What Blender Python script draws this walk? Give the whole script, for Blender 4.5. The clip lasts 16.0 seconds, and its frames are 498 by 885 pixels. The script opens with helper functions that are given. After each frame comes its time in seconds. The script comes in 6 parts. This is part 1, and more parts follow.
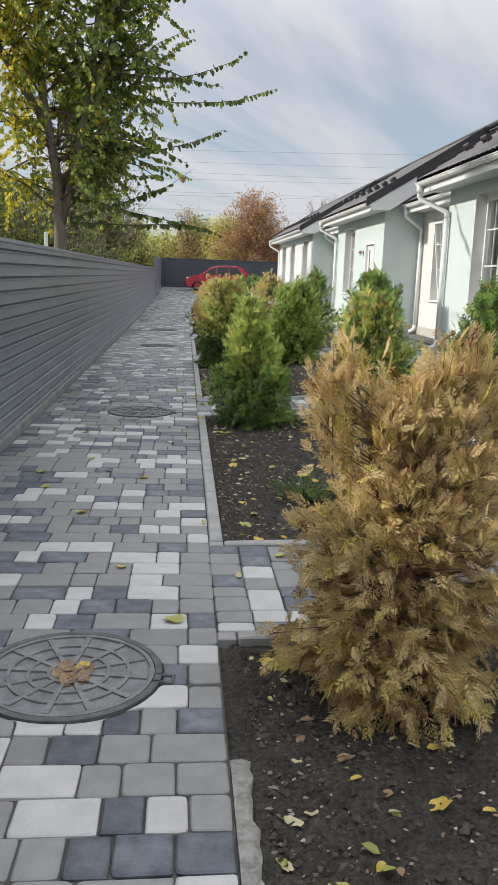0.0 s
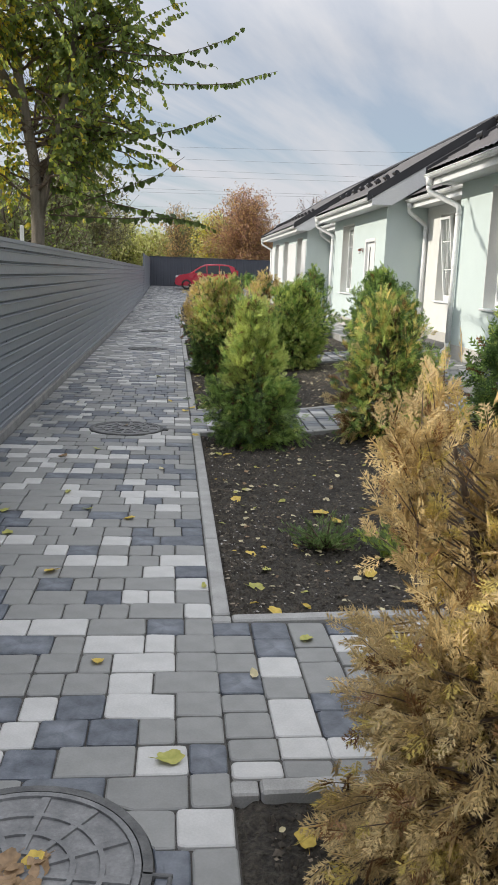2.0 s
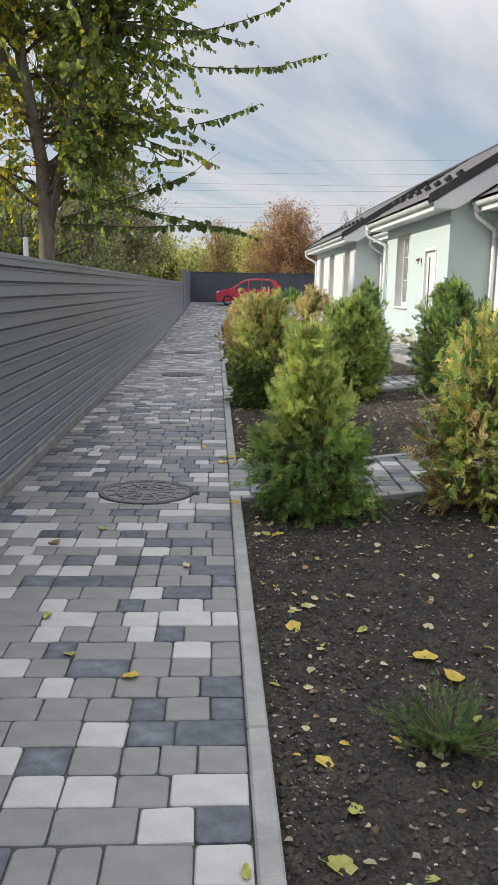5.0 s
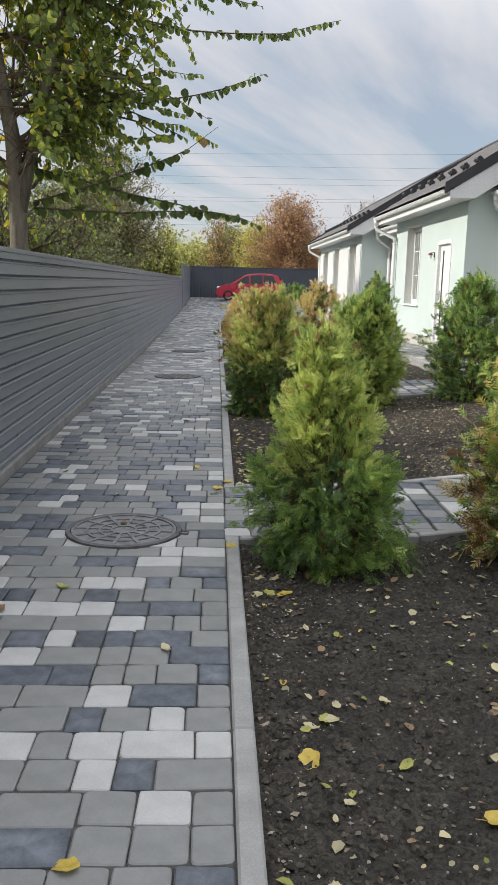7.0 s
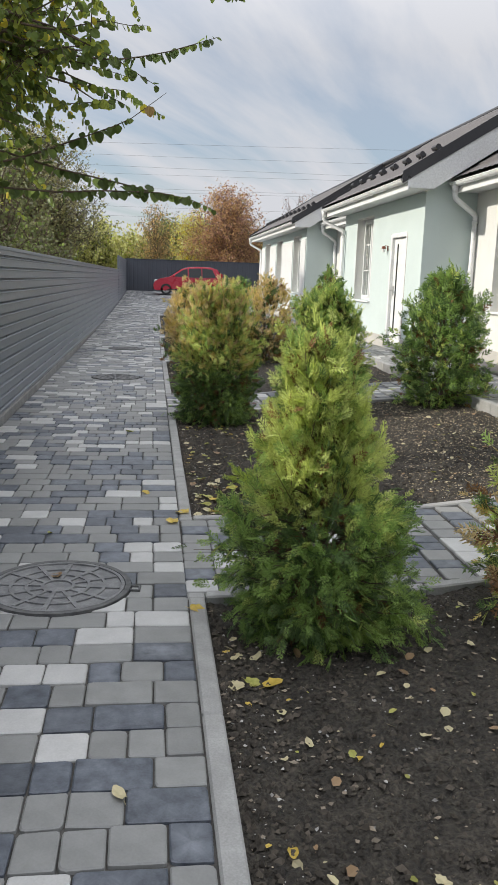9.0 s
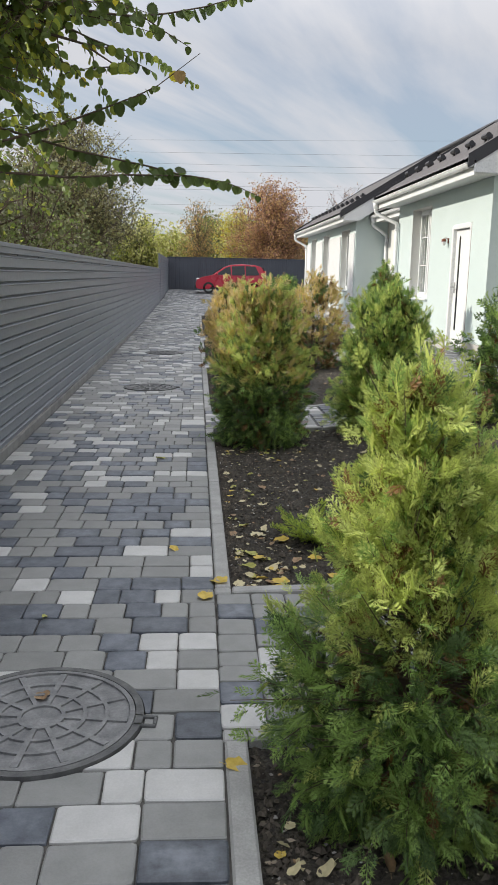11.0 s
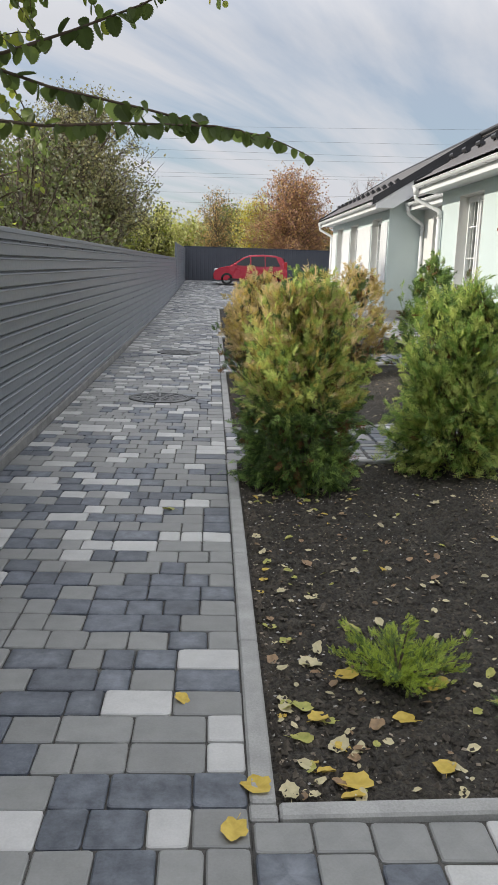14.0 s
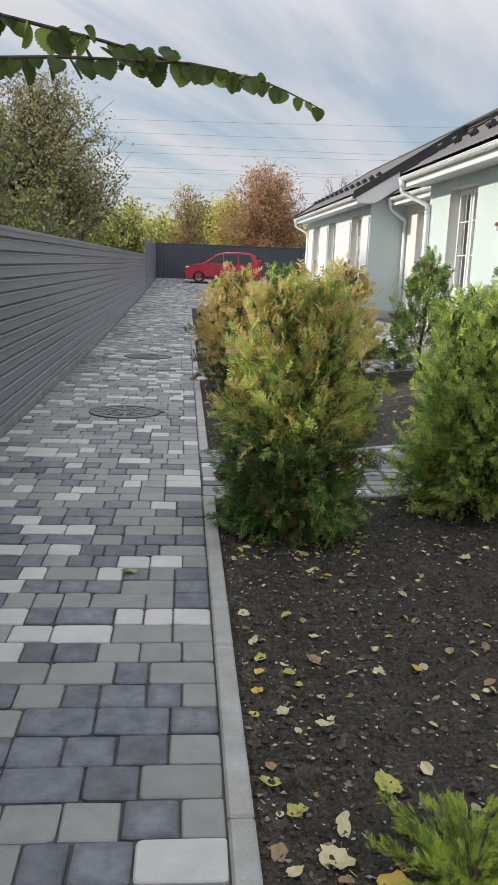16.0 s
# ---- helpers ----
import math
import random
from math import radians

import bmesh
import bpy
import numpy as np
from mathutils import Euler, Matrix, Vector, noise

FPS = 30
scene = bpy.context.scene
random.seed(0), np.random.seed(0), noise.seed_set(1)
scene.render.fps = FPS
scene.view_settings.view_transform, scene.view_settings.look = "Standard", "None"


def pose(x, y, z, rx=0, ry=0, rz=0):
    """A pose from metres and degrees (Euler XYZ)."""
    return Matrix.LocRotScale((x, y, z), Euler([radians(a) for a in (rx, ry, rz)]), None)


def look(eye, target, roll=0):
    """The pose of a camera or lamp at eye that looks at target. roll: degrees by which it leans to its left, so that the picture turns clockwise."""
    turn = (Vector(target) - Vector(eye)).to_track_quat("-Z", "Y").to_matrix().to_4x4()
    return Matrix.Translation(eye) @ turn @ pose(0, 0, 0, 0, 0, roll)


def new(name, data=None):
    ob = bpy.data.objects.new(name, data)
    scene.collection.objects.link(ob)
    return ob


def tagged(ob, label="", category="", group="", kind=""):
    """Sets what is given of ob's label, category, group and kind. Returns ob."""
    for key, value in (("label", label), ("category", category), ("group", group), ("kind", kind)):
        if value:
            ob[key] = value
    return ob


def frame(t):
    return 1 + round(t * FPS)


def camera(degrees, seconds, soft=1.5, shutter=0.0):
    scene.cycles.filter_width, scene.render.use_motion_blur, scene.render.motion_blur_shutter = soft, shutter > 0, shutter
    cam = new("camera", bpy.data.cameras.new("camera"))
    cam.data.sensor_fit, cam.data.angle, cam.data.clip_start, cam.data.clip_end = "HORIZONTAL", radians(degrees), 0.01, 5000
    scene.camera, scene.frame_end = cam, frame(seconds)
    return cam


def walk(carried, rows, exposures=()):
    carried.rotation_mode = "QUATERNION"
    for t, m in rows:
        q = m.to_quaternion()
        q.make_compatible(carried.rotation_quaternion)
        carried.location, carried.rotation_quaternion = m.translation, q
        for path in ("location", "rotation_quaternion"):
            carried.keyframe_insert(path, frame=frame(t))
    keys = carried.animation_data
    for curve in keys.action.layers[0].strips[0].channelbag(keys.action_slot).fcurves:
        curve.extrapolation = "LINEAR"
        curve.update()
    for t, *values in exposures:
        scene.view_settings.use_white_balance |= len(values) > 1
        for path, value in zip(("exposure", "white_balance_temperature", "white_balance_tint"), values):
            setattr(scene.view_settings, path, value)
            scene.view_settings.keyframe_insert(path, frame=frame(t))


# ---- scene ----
cam = camera(34.1, 16.0, 1.4)
METRES, EYE, TILT, LEAN, TURN = 9.22, 1.5, 17.51, -5.45, -3.7
ROWS = [
    (0.0, 0.0, 0.0, 0.0, -1.72, -29.18, 3.08),
    (0.5, 0.0031, 0.0277, -0.0074, -0.23, -28.97, 3.97),
    (1.0, -0.002, 0.0544, -0.0179, 0.57, -29.95, 3.57),
    (1.5, -0.0103, 0.0852, -0.0236, -1.69, -29.37, 2.51),
    (2.0, -0.0109, 0.1097, -0.0342, -2.43, -29.3, 2.77),
    (2.5, -0.0068, 0.1437, -0.0424, -0.89, -28.52, 3.01),
    (3.0, -0.0101, 0.1717, -0.0542, 1.24, -28.98, 2.54),
    (3.5, -0.0185, 0.2078, -0.0627, -0.19, -28.91, 2.13),
    (4.0, -0.0218, 0.2303, -0.0713, -1.27, -28.87, 2.95),
    (4.5, -0.0176, 0.2666, -0.0803, -0.13, -28.19, 4.71),
    (7.0, -0.0181, 0.4159, -0.1277, 0.19, -28.49, 4.35),
    (7.5, -0.027, 0.445, -0.1363, 1.16, -28.82, 3.24),
    (8.0, -0.0338, 0.4704, -0.1438, -1.99, -28.71, 1.99),
    (10.5, -0.0413, 0.6135, -0.1916, -4.38, -29.68, 2.54),
    (11.0, -0.0365, 0.648, -0.1989, -1.24, -29.19, 4.11),
    (11.5, -0.0355, 0.672, -0.2087, 0.06, -29.73, 4.01),
    (12.0, -0.0433, 0.7062, -0.216, -1.59, -29.81, 3.16),
    (12.5, -0.0448, 0.7313, -0.2269, -2.94, -29.81, 4.31),
    (13.0, -0.0402, 0.7661, -0.235, -2.59, -29.52, 5.42),
    (13.5, -0.0413, 0.7919, -0.2451, 0.45, -29.41, 5.4),
    (14.0, -0.0524, 0.8259, -0.2529, 0.1, -29.72, 3.81),
    (14.5, -0.0586, 0.8506, -0.2618, -1.04, -29.46, 4.06),
    (15.0, -0.0568, 0.8838, -0.2726, -1.47, -29.37, 5.15),
    (15.5, -0.0566, 0.9127, -0.2813, -0.57, -29.16, 4.74),
    (16.0, -0.0615, 0.9435, -0.2919, -1.68, -29.95, 2.91),
]
walk(cam, [(t, pose(0, 0, EYE, TILT, LEAN, TURN) @ pose(METRES * x, METRES * y, METRES * z, 90 + pitch, roll, yaw)) for t, x, y, z, yaw, pitch, roll in ROWS], ((0.0, 0.3), (16.0, 0.3)))

# ---- light ----
SUN_DIR = Vector((-0.90, 0.08, 0.455)).normalized()      # towards the sun
elev = math.asin(SUN_DIR.z)
world = bpy.data.worlds.new("world")
scene.world = world
world.use_nodes = True
wn, wl = world.node_tree.nodes, world.node_tree.links
wn.clear()
w_out, w_bg = wn.new("ShaderNodeOutputWorld"), wn.new("ShaderNodeBackground")
sky = wn.new("ShaderNodeTexSky")
sky.sky_type, sky.sun_disc = "NISHITA", False
sky.sun_elevation, sky.sun_rotation = elev, math.atan2(SUN_DIR.x, SUN_DIR.y)
sky.air_density, sky.dust_density = 1.0, 0.9
sky.ozone_density = 2.6
coord, split = wn.new("ShaderNodeTexCoord"), wn.new("ShaderNodeSeparateXYZ")
wl.new(coord.outputs["Generated"], split.inputs[0])
# the cloud deck is a flat sheet overhead, its streaks drawn out along one wind
height, over_x, over_y, deck = wn.new("ShaderNodeMath"), wn.new("ShaderNodeMath"), wn.new("ShaderNodeMath"), wn.new("ShaderNodeCombineXYZ")
height.operation, height.inputs[1].default_value = "MAXIMUM", 0.0
wl.new(split.outputs["Z"], height.inputs[0])
lifted = wn.new("ShaderNodeMath")
lifted.operation, lifted.inputs[1].default_value = "ADD", 0.06
wl.new(height.outputs[0], lifted.inputs[0])
for node, axis in ((over_x, "X"), (over_y, "Y")):
    node.operation = "DIVIDE"
    wl.new(split.outputs[axis], node.inputs[0])
    wl.new(lifted.outputs[0], node.inputs[1])
    wl.new(node.outputs[0], deck.inputs[axis])
wind, mapping = wn.new("ShaderNodeMapping"), wn.new("ShaderNodeMapping")
wind.inputs["Rotation"].default_value = (0.0, 0.0, radians(-62))
wind.inputs["Location"].default_value = (0.3, 0.45, 0.0)
mapping.inputs["Scale"].default_value = (0.17, 1.0, 1.0)
wl.new(deck.outputs[0], wind.inputs["Vector"])
cloud = wn.new("ShaderNodeTexNoise")
cloud.inputs["Scale"].default_value, cloud.inputs["Detail"].default_value = 1.15, 8.0
cloud.inputs["Roughness"].default_value, cloud.inputs["Distortion"].default_value = 0.56, 0.35
ramp = wn.new("ShaderNodeValToRGB")
ramp.color_ramp.elements[0].position, ramp.color_ramp.elements[1].position = 0.38, 0.57
ramp.color_ramp.elements[0].color = (0.33, 0.33, 0.33, 1)
veil = wn.new("ShaderNodeMixRGB")
veil.inputs[2].default_value = (5.45, 5.55, 5.9, 1)
wl.new(wind.outputs[0], mapping.inputs["Vector"])
wl.new(mapping.outputs[0], cloud.inputs["Vector"])
wl.new(cloud.outputs["Fac"], ramp.inputs[0])
thick, total = wn.new("ShaderNodeMapRange"), wn.new("ShaderNodeMath")
thick.inputs[1].default_value, thick.inputs[2].default_value = 0.14, 0.30
thick.inputs[3].default_value, thick.inputs[4].default_value = 0.0, 0.28
wl.new(split.outputs["Z"], thick.inputs[0])
total.operation, total.use_clamp = "ADD", True
wl.new(ramp.outputs[0], total.inputs[0])
wl.new(thick.outputs[0], total.inputs[1])
wl.new(total.outputs[0], veil.inputs[0])
wl.new(sky.outputs[0], veil.inputs[1])
# the veil of cloud thickens in brightness towards the zenith
lift_z, bright = wn.new("ShaderNodeMapRange"), wn.new("ShaderNodeMixRGB")
wl.new(split.outputs["Z"], lift_z.inputs[0])
lift_z.inputs[1].default_value, lift_z.inputs[2].default_value = 0.25, 1.0
lift_z.inputs[3].default_value, lift_z.inputs[4].default_value = 1.0, 2.9
bright.blend_type = "MULTIPLY"
bright.inputs[0].default_value = 1.0
wl.new(veil.outputs[0], bright.inputs[1])
wl.new(lift_z.outputs[0], bright.inputs[2])
wl.new(bright.outputs[0], w_bg.inputs[0])
w_bg.inputs[1].default_value = 0.10
wl.new(w_bg.outputs[0], w_out.inputs[0])

sun = new("sun", bpy.data.lights.new("sun", "SUN"))
sun.data.energy, sun.data.angle, sun.data.color = 3.25, radians(1.0), (1.0, 0.93, 0.82)
sun.matrix_world = look(SUN_DIR * 60, (0, 0, 0))

# ---- materials ----


def material(name, rough=0.7, metal=0.0, spec=0.5):
    m = bpy.data.materials.new(name)
    m.use_nodes = True
    b = m.node_tree.nodes["Principled BSDF"]
    b.inputs["Roughness"].default_value = rough
    b.inputs["Metallic"].default_value = metal
    b.inputs["Specular IOR Level"].default_value = spec
    return m, m.node_tree.nodes, m.node_tree.links, b


def noise_node(n, l, scale, detail=4.0, rough=0.55, stretch=None):
    tc = n.new("ShaderNodeTexCoord")
    t = n.new("ShaderNodeTexNoise")
    t.inputs["Scale"].default_value, t.inputs["Detail"].default_value = scale, detail
    t.inputs["Roughness"].default_value = rough
    if stretch:
        mp = n.new("ShaderNodeMapping")
        mp.inputs["Scale"].default_value = stretch
        l.new(tc.outputs["Object"], mp.inputs["Vector"])
        l.new(mp.outputs[0], t.inputs["Vector"])
    else:
        l.new(tc.outputs["Object"], t.inputs["Vector"])
    return t


def mixed(n, l, fac, a, b):
    r = n.new("ShaderNodeValToRGB")
    r.color_ramp.elements[0].position, r.color_ramp.elements[1].position = 0.3, 0.7
    r.color_ramp.elements[0].color, r.color_ramp.elements[1].color = (*a, 1), (*b, 1)
    l.new(fac, r.inputs[0])
    return r


def times(n, l, a, b, fac=1.0):
    m = n.new("ShaderNodeMixRGB")
    m.blend_type = "MULTIPLY"
    m.inputs[0].default_value = fac
    l.new(a, m.inputs[1])
    l.new(b, m.inputs[2])
    return m


def surface(name, a, b, scale=6.0, fine=60.0, rough=0.7, metal=0.0, bump=0.3, dist=0.004, spread=0.0, spec=0.5, stretch=None, island=True, grit=(0.86, 1.1)):
    """A two-scale surface: blotches between the colours a and b, fine grain and relief, and a brightness that varies from piece to piece."""
    m, n, l, p = material(name, rough, metal, spec)
    big, small = noise_node(n, l, scale, 5.0, 0.6, stretch), noise_node(n, l, fine, 3.0, 0.6)
    col = mixed(n, l, big.outputs["Fac"], a, b)
    grain = mixed(n, l, small.outputs["Fac"], (grit[0],) * 3, (grit[1],) * 3)
    col = times(n, l, col.outputs[0], grain.outputs[0])
    if spread:
        if island:
            rnd = n.new("ShaderNodeNewGeometry").outputs["Random Per Island"]
        else:
            rnd = n.new("ShaderNodeObjectInfo").outputs["Random"]
        mr = n.new("ShaderNodeMapRange")
        mr.inputs[3].default_value, mr.inputs[4].default_value = 1 - spread, 1 + spread
        l.new(rnd, mr.inputs[0])
        col = times(n, l, col.outputs[0], mr.outputs[0])
    l.new(col.outputs[0], p.inputs["Base Color"])
    rr = n.new("ShaderNodeMapRange")
    rr.inputs[3].default_value, rr.inputs[4].default_value = max(rough - 0.12, 0.05), min(rough + 0.12, 1)
    l.new(big.outputs["Fac"], rr.inputs[0])
    l.new(rr.outputs[0], p.inputs["Roughness"])
    if bump:
        bp = n.new("ShaderNodeBump")
        bp.inputs["Strength"].default_value, bp.inputs["Distance"].default_value = bump, dist
        l.new(small.outputs["Fac"], bp.inputs["Height"])
        l.new(bp.outputs[0], p.inputs["Normal"])
    return m


def leafy(name, a, b, rough=0.5, trans=0.48, spread=0.3):
    """Foliage that lets some light through, varied leaf by leaf."""
    m, n, l, p = material(name, rough, 0.0, 0.35)
    rnd = n.new("ShaderNodeNewGeometry").outputs["Random Per Island"]
    big = noise_node(n, l, 3.0, 2.0)
    col = mixed(n, l, big.outputs["Fac"], a, b)
    mr = n.new("ShaderNodeMapRange")
    mr.inputs[3].default_value, mr.inputs[4].default_value = 1 - spread, 1 + spread
    l.new(rnd, mr.inputs[0])
    col = times(n, l, col.outputs[0], mr.outputs[0])
    l.new(col.outputs[0], p.inputs["Base Color"])
    tr = n.new("ShaderNodeBsdfTranslucent")
    l.new(col.outputs[0], tr.inputs["Color"])
    mx = n.new("ShaderNodeMixShader")
    mx.inputs[0].default_value = trans
    l.new(p.outputs[0], mx.inputs[1])
    l.new(tr.outputs[0], mx.inputs[2])
    l.new(mx.outputs[0], n["Material Output"].inputs["Surface"])
    return m


PAVER_GREY = surface("paver_grey", (0.175, 0.178, 0.173), (0.231, 0.234, 0.227), 9, 130, 0.58, bump=0.25, dist=0.002, spread=0.11, grit=(0.94, 1.05))
PAVER_DARK = surface("paver_dark", (0.034, 0.042, 0.056), (0.128, 0.142, 0.166), 13, 120, 0.5, bump=0.25, dist=0.002, spread=0.22)
PAVER_WHITE = surface("paver_white", (0.375, 0.374, 0.365), (0.465, 0.464, 0.453), 8, 130, 0.58, bump=0.2, dist=0.002, spread=0.06, grit=(0.94, 1.05))
bloom_n, bloom_l = PAVER_DARK.node_tree.nodes, PAVER_DARK.node_tree.links
bloom_base = bloom_n["Principled BSDF"].inputs["Base Color"]
bloom_from = bloom_base.links[0].from_socket
bloom_at, bloom_amount, bloom_mix = bloom_n.new("ShaderNodeAttribute"), bloom_n.new("ShaderNodeMath"), bloom_n.new("ShaderNodeMixRGB")
bloom_at.attribute_name = "bloom"
bloom_spots = mixed(bloom_n, bloom_l, noise_node(bloom_n, bloom_l, 16, 5.0, 0.65).outputs["Fac"], (0, 0, 0), (0.75, 0.75, 0.75))
bloom_amount.operation = "MULTIPLY"
bloom_l.new(bloom_at.outputs["Fac"], bloom_amount.inputs[0])
bloom_l.new(bloom_spots.outputs[0], bloom_amount.inputs[1])
bloom_l.new(bloom_amount.outputs[0], bloom_mix.inputs[0])
bloom_l.new(bloom_from, bloom_mix.inputs[1])
bloom_mix.inputs[2].default_value = (0.215, 0.235, 0.265, 1)
bloom_l.new(bloom_mix.outputs[0], bloom_base)
JOINT = surface("joint_sand", (0.042, 0.04, 0.036), (0.1, 0.095, 0.086), 12, 200, 0.95, bump=0.5)
KERB = surface("kerb_concrete", (0.23, 0.23, 0.222), (0.36, 0.36, 0.348), 5, 140, 0.85, bump=0.35, dist=0.003, spread=0.08)
KERB_OLD = surface("crumbling_concrete", (0.16, 0.155, 0.14), (0.36, 0.35, 0.32), 22, 90, 0.95, bump=0.9, dist=0.01)
SOIL = surface("soil", (0.0225, 0.0192, 0.0145), (0.051, 0.044, 0.034), 5, 60, 0.95, bump=1.0, dist=0.03, grit=(0.3, 1.9))
CLOD = surface("soil_clod", (0.024, 0.0198, 0.0147), (0.102, 0.086, 0.067), 9, 90, 0.95, bump=0.8, spread=0.35)
PEBBLE = surface("pebble", (0.22, 0.21, 0.195), (0.46, 0.45, 0.42), 20, 90, 0.85, bump=0.3, spread=0.35)
CHIP = surface("wood_chip", (0.13, 0.10, 0.07), (0.30, 0.26, 0.2), 20, 90, 0.9, bump=0.3, spread=0.4)
SUNLIT_STRAW = surface("sunlit_straw", (0.24, 0.19, 0.12), (0.42, 0.35, 0.23), 6, 90, 0.9, bump=0.3, spread=0.35)
GROUND = surface("ground_earth", (0.05, 0.055, 0.025), (0.11, 0.10, 0.05), 0.4, 14, 0.95, bump=0.6, dist=0.03)
FENCE = surface("fence_steel", (0.150, 0.167, 0.190), (0.174, 0.191, 0.215), 1.2, 25, 0.42, metal=0.0, bump=0.04, dist=0.001, spread=0.05, stretch=(1, 0.3, 1))
WALL_FAR = surface("far_wall_steel", (0.055, 0.062, 0.078), (0.068, 0.076, 0.094), 1.2, 25, 0.5, bump=0.04, dist=0.001)
PLINTH = surface("plinth_concrete", (0.15, 0.15, 0.148), (0.25, 0.25, 0.243), 4, 90, 0.9, bump=0.4)
STUCCO = surface("mint_stucco", (0.53, 0.61, 0.597), (0.565, 0.645, 0.632), 1.5, 170, 0.9, bump=0.35, dist=0.003)
BASE_STUCCO = surface("grey_base_render", (0.42, 0.41, 0.38), (0.52, 0.50, 0.46), 3, 150, 0.9, bump=0.4, dist=0.003)
REVEAL = surface("reveal_render", (0.66, 0.66, 0.63), (0.72, 0.72, 0.69), 3, 150, 0.85, bump=0.2, dist=0.002)
WHITE = surface("white_pvc", (0.76, 0.77, 0.77), (0.81, 0.82, 0.82), 3, 40, 0.38, bump=0.03, dist=0.001)
SOFFIT = surface("soffit_white", (0.66, 0.67, 0.67), (0.71, 0.72, 0.72), 2, 40, 0.55, bump=0.05)
ROOF = surface("roof_metal_tile", (0.085, 0.078, 0.078), (0.12, 0.11, 0.108), 2, 60, 0.5, bump=0.1, dist=0.002)
ROOF_TRIM = surface("roof_trim_steel", (0.03, 0.03, 0.034), (0.042, 0.042, 0.046), 2, 60, 0.45, bump=0.05, dist=0.001)
ROOM = surface("room_dark", (0.10, 0.10, 0.095), (0.14, 0.135, 0.13), 2, 30, 0.9, bump=0.0)
CURTAIN = surface("curtain_cloth", (0.19, 0.19, 0.185), (0.29, 0.29, 0.28), 4, 60, 0.9, bump=0.2, stretch=(1, 6, 0.3))
RUBBER = surface("black_rubber", (0.02, 0.02, 0.02), (0.035, 0.035, 0.035), 5, 80, 0.8, bump=0.2)
CAST = surface("manhole_polymer", (0.11, 0.113, 0.118), (0.235, 0.238, 0.238), 13, 90, 0.8, bump=0.5, dist=0.003)
CAST_DARK = surface("manhole_ring", (0.06, 0.062, 0.064), (0.14, 0.141, 0.14), 14, 70, 0.8, bump=0.5, dist=0.004)
BARK = surface("bark", (0.11, 0.095, 0.075), (0.22, 0.19, 0.15), 6, 60, 0.95, bump=0.9, dist=0.01, stretch=(3, 3, 0.6))
TWIG = surface("twig_bark", (0.07, 0.05, 0.035), (0.14, 0.10, 0.07), 9, 60, 0.9, bump=0.4)
BRASS = surface("brown_metal", (0.16, 0.05, 0.03), (0.24, 0.09, 0.05), 9, 60, 0.5, bump=0.1)
STEEL = surface("brushed_steel", (0.45, 0.45, 0.45), (0.55, 0.55, 0.55), 9, 60, 0.35, metal=1.0, bump=0.05)
CAR_RED = surface("car_paint", (0.42, 0.022, 0.045), (0.46, 0.028, 0.052), 2, 40, 0.25, bump=0.0, spec=0.6)
CAR_GLASS = surface("car_glass", (0.015, 0.017, 0.02), (0.02, 0.022, 0.026), 2, 40, 0.08, bump=0.0)
LAMP_CLEAR = surface("headlamp_lens", (0.6, 0.6, 0.6), (0.7, 0.7, 0.7), 2, 40, 0.12, bump=0.0)
TAIL_RED = surface("tail_lamp", (0.35, 0.02, 0.02), (0.45, 0.03, 0.03), 2, 40, 0.2, bump=0.0)
WIRE = surface("wire", (0.13, 0.13, 0.14), (0.15, 0.15, 0.16), 1, 5, 0.7, bump=0.0)

glass_m, gn, gl, gp = material("window_glass", 0.03, 0.0, 0.5)
gp.inputs["Base Color"].default_value = (0.95, 0.97, 0.97, 1)
gp.inputs["Transmission Weight"].default_value = 1.0
gp.inputs["IOR"].default_value = 1.45
GLASS = glass_m

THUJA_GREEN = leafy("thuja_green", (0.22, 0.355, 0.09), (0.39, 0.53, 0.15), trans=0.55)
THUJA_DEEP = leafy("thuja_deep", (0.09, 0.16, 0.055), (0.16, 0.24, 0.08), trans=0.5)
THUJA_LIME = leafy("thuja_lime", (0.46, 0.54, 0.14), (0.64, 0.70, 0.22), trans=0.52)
THUJA_BROWN = leafy("thuja_brown", (0.58, 0.435, 0.205), (0.74, 0.59, 0.31), trans=0.4)
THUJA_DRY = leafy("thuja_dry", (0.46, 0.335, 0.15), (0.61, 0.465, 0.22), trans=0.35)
THUJA_GOLD = leafy("thuja_gold", (0.56, 0.44, 0.12), (0.7, 0.57, 0.18), trans=0.3)
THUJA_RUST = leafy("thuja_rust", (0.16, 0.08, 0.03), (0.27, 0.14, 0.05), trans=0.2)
JUNIPER = leafy("juniper", (0.16, 0.24, 0.08), (0.27, 0.36, 0.13))
JUNIPER_BRIGHT = leafy("juniper_bright", (0.42, 0.52, 0.09), (0.6, 0.7, 0.15))
LEAF_GREEN = leafy("leaf_green", (0.15, 0.21, 0.055), (0.24, 0.31, 0.09), rough=0.36, trans=0.6)
LEAF_YELLOW = leafy("leaf_yellow", (0.58, 0.48, 0.05), (0.74, 0.62, 0.08), trans=0.6)
LEAF_LIME = leafy("leaf_lime", (0.28, 0.34, 0.05), (0.44, 0.47, 0.09), trans=0.5)
LEAF_OLIVE = leafy("leaf_olive", (0.119, 0.14, 0.056), (0.224, 0.231, 0.105), trans=0.35)
LEAF_GREY = leafy("leaf_grey", (0.192, 0.198, 0.12), (0.312, 0.3, 0.204), trans=0.3)
LEAF_RUST = leafy("leaf_rust", (0.38, 0.205, 0.125), (0.52, 0.31, 0.18), trans=0.4)
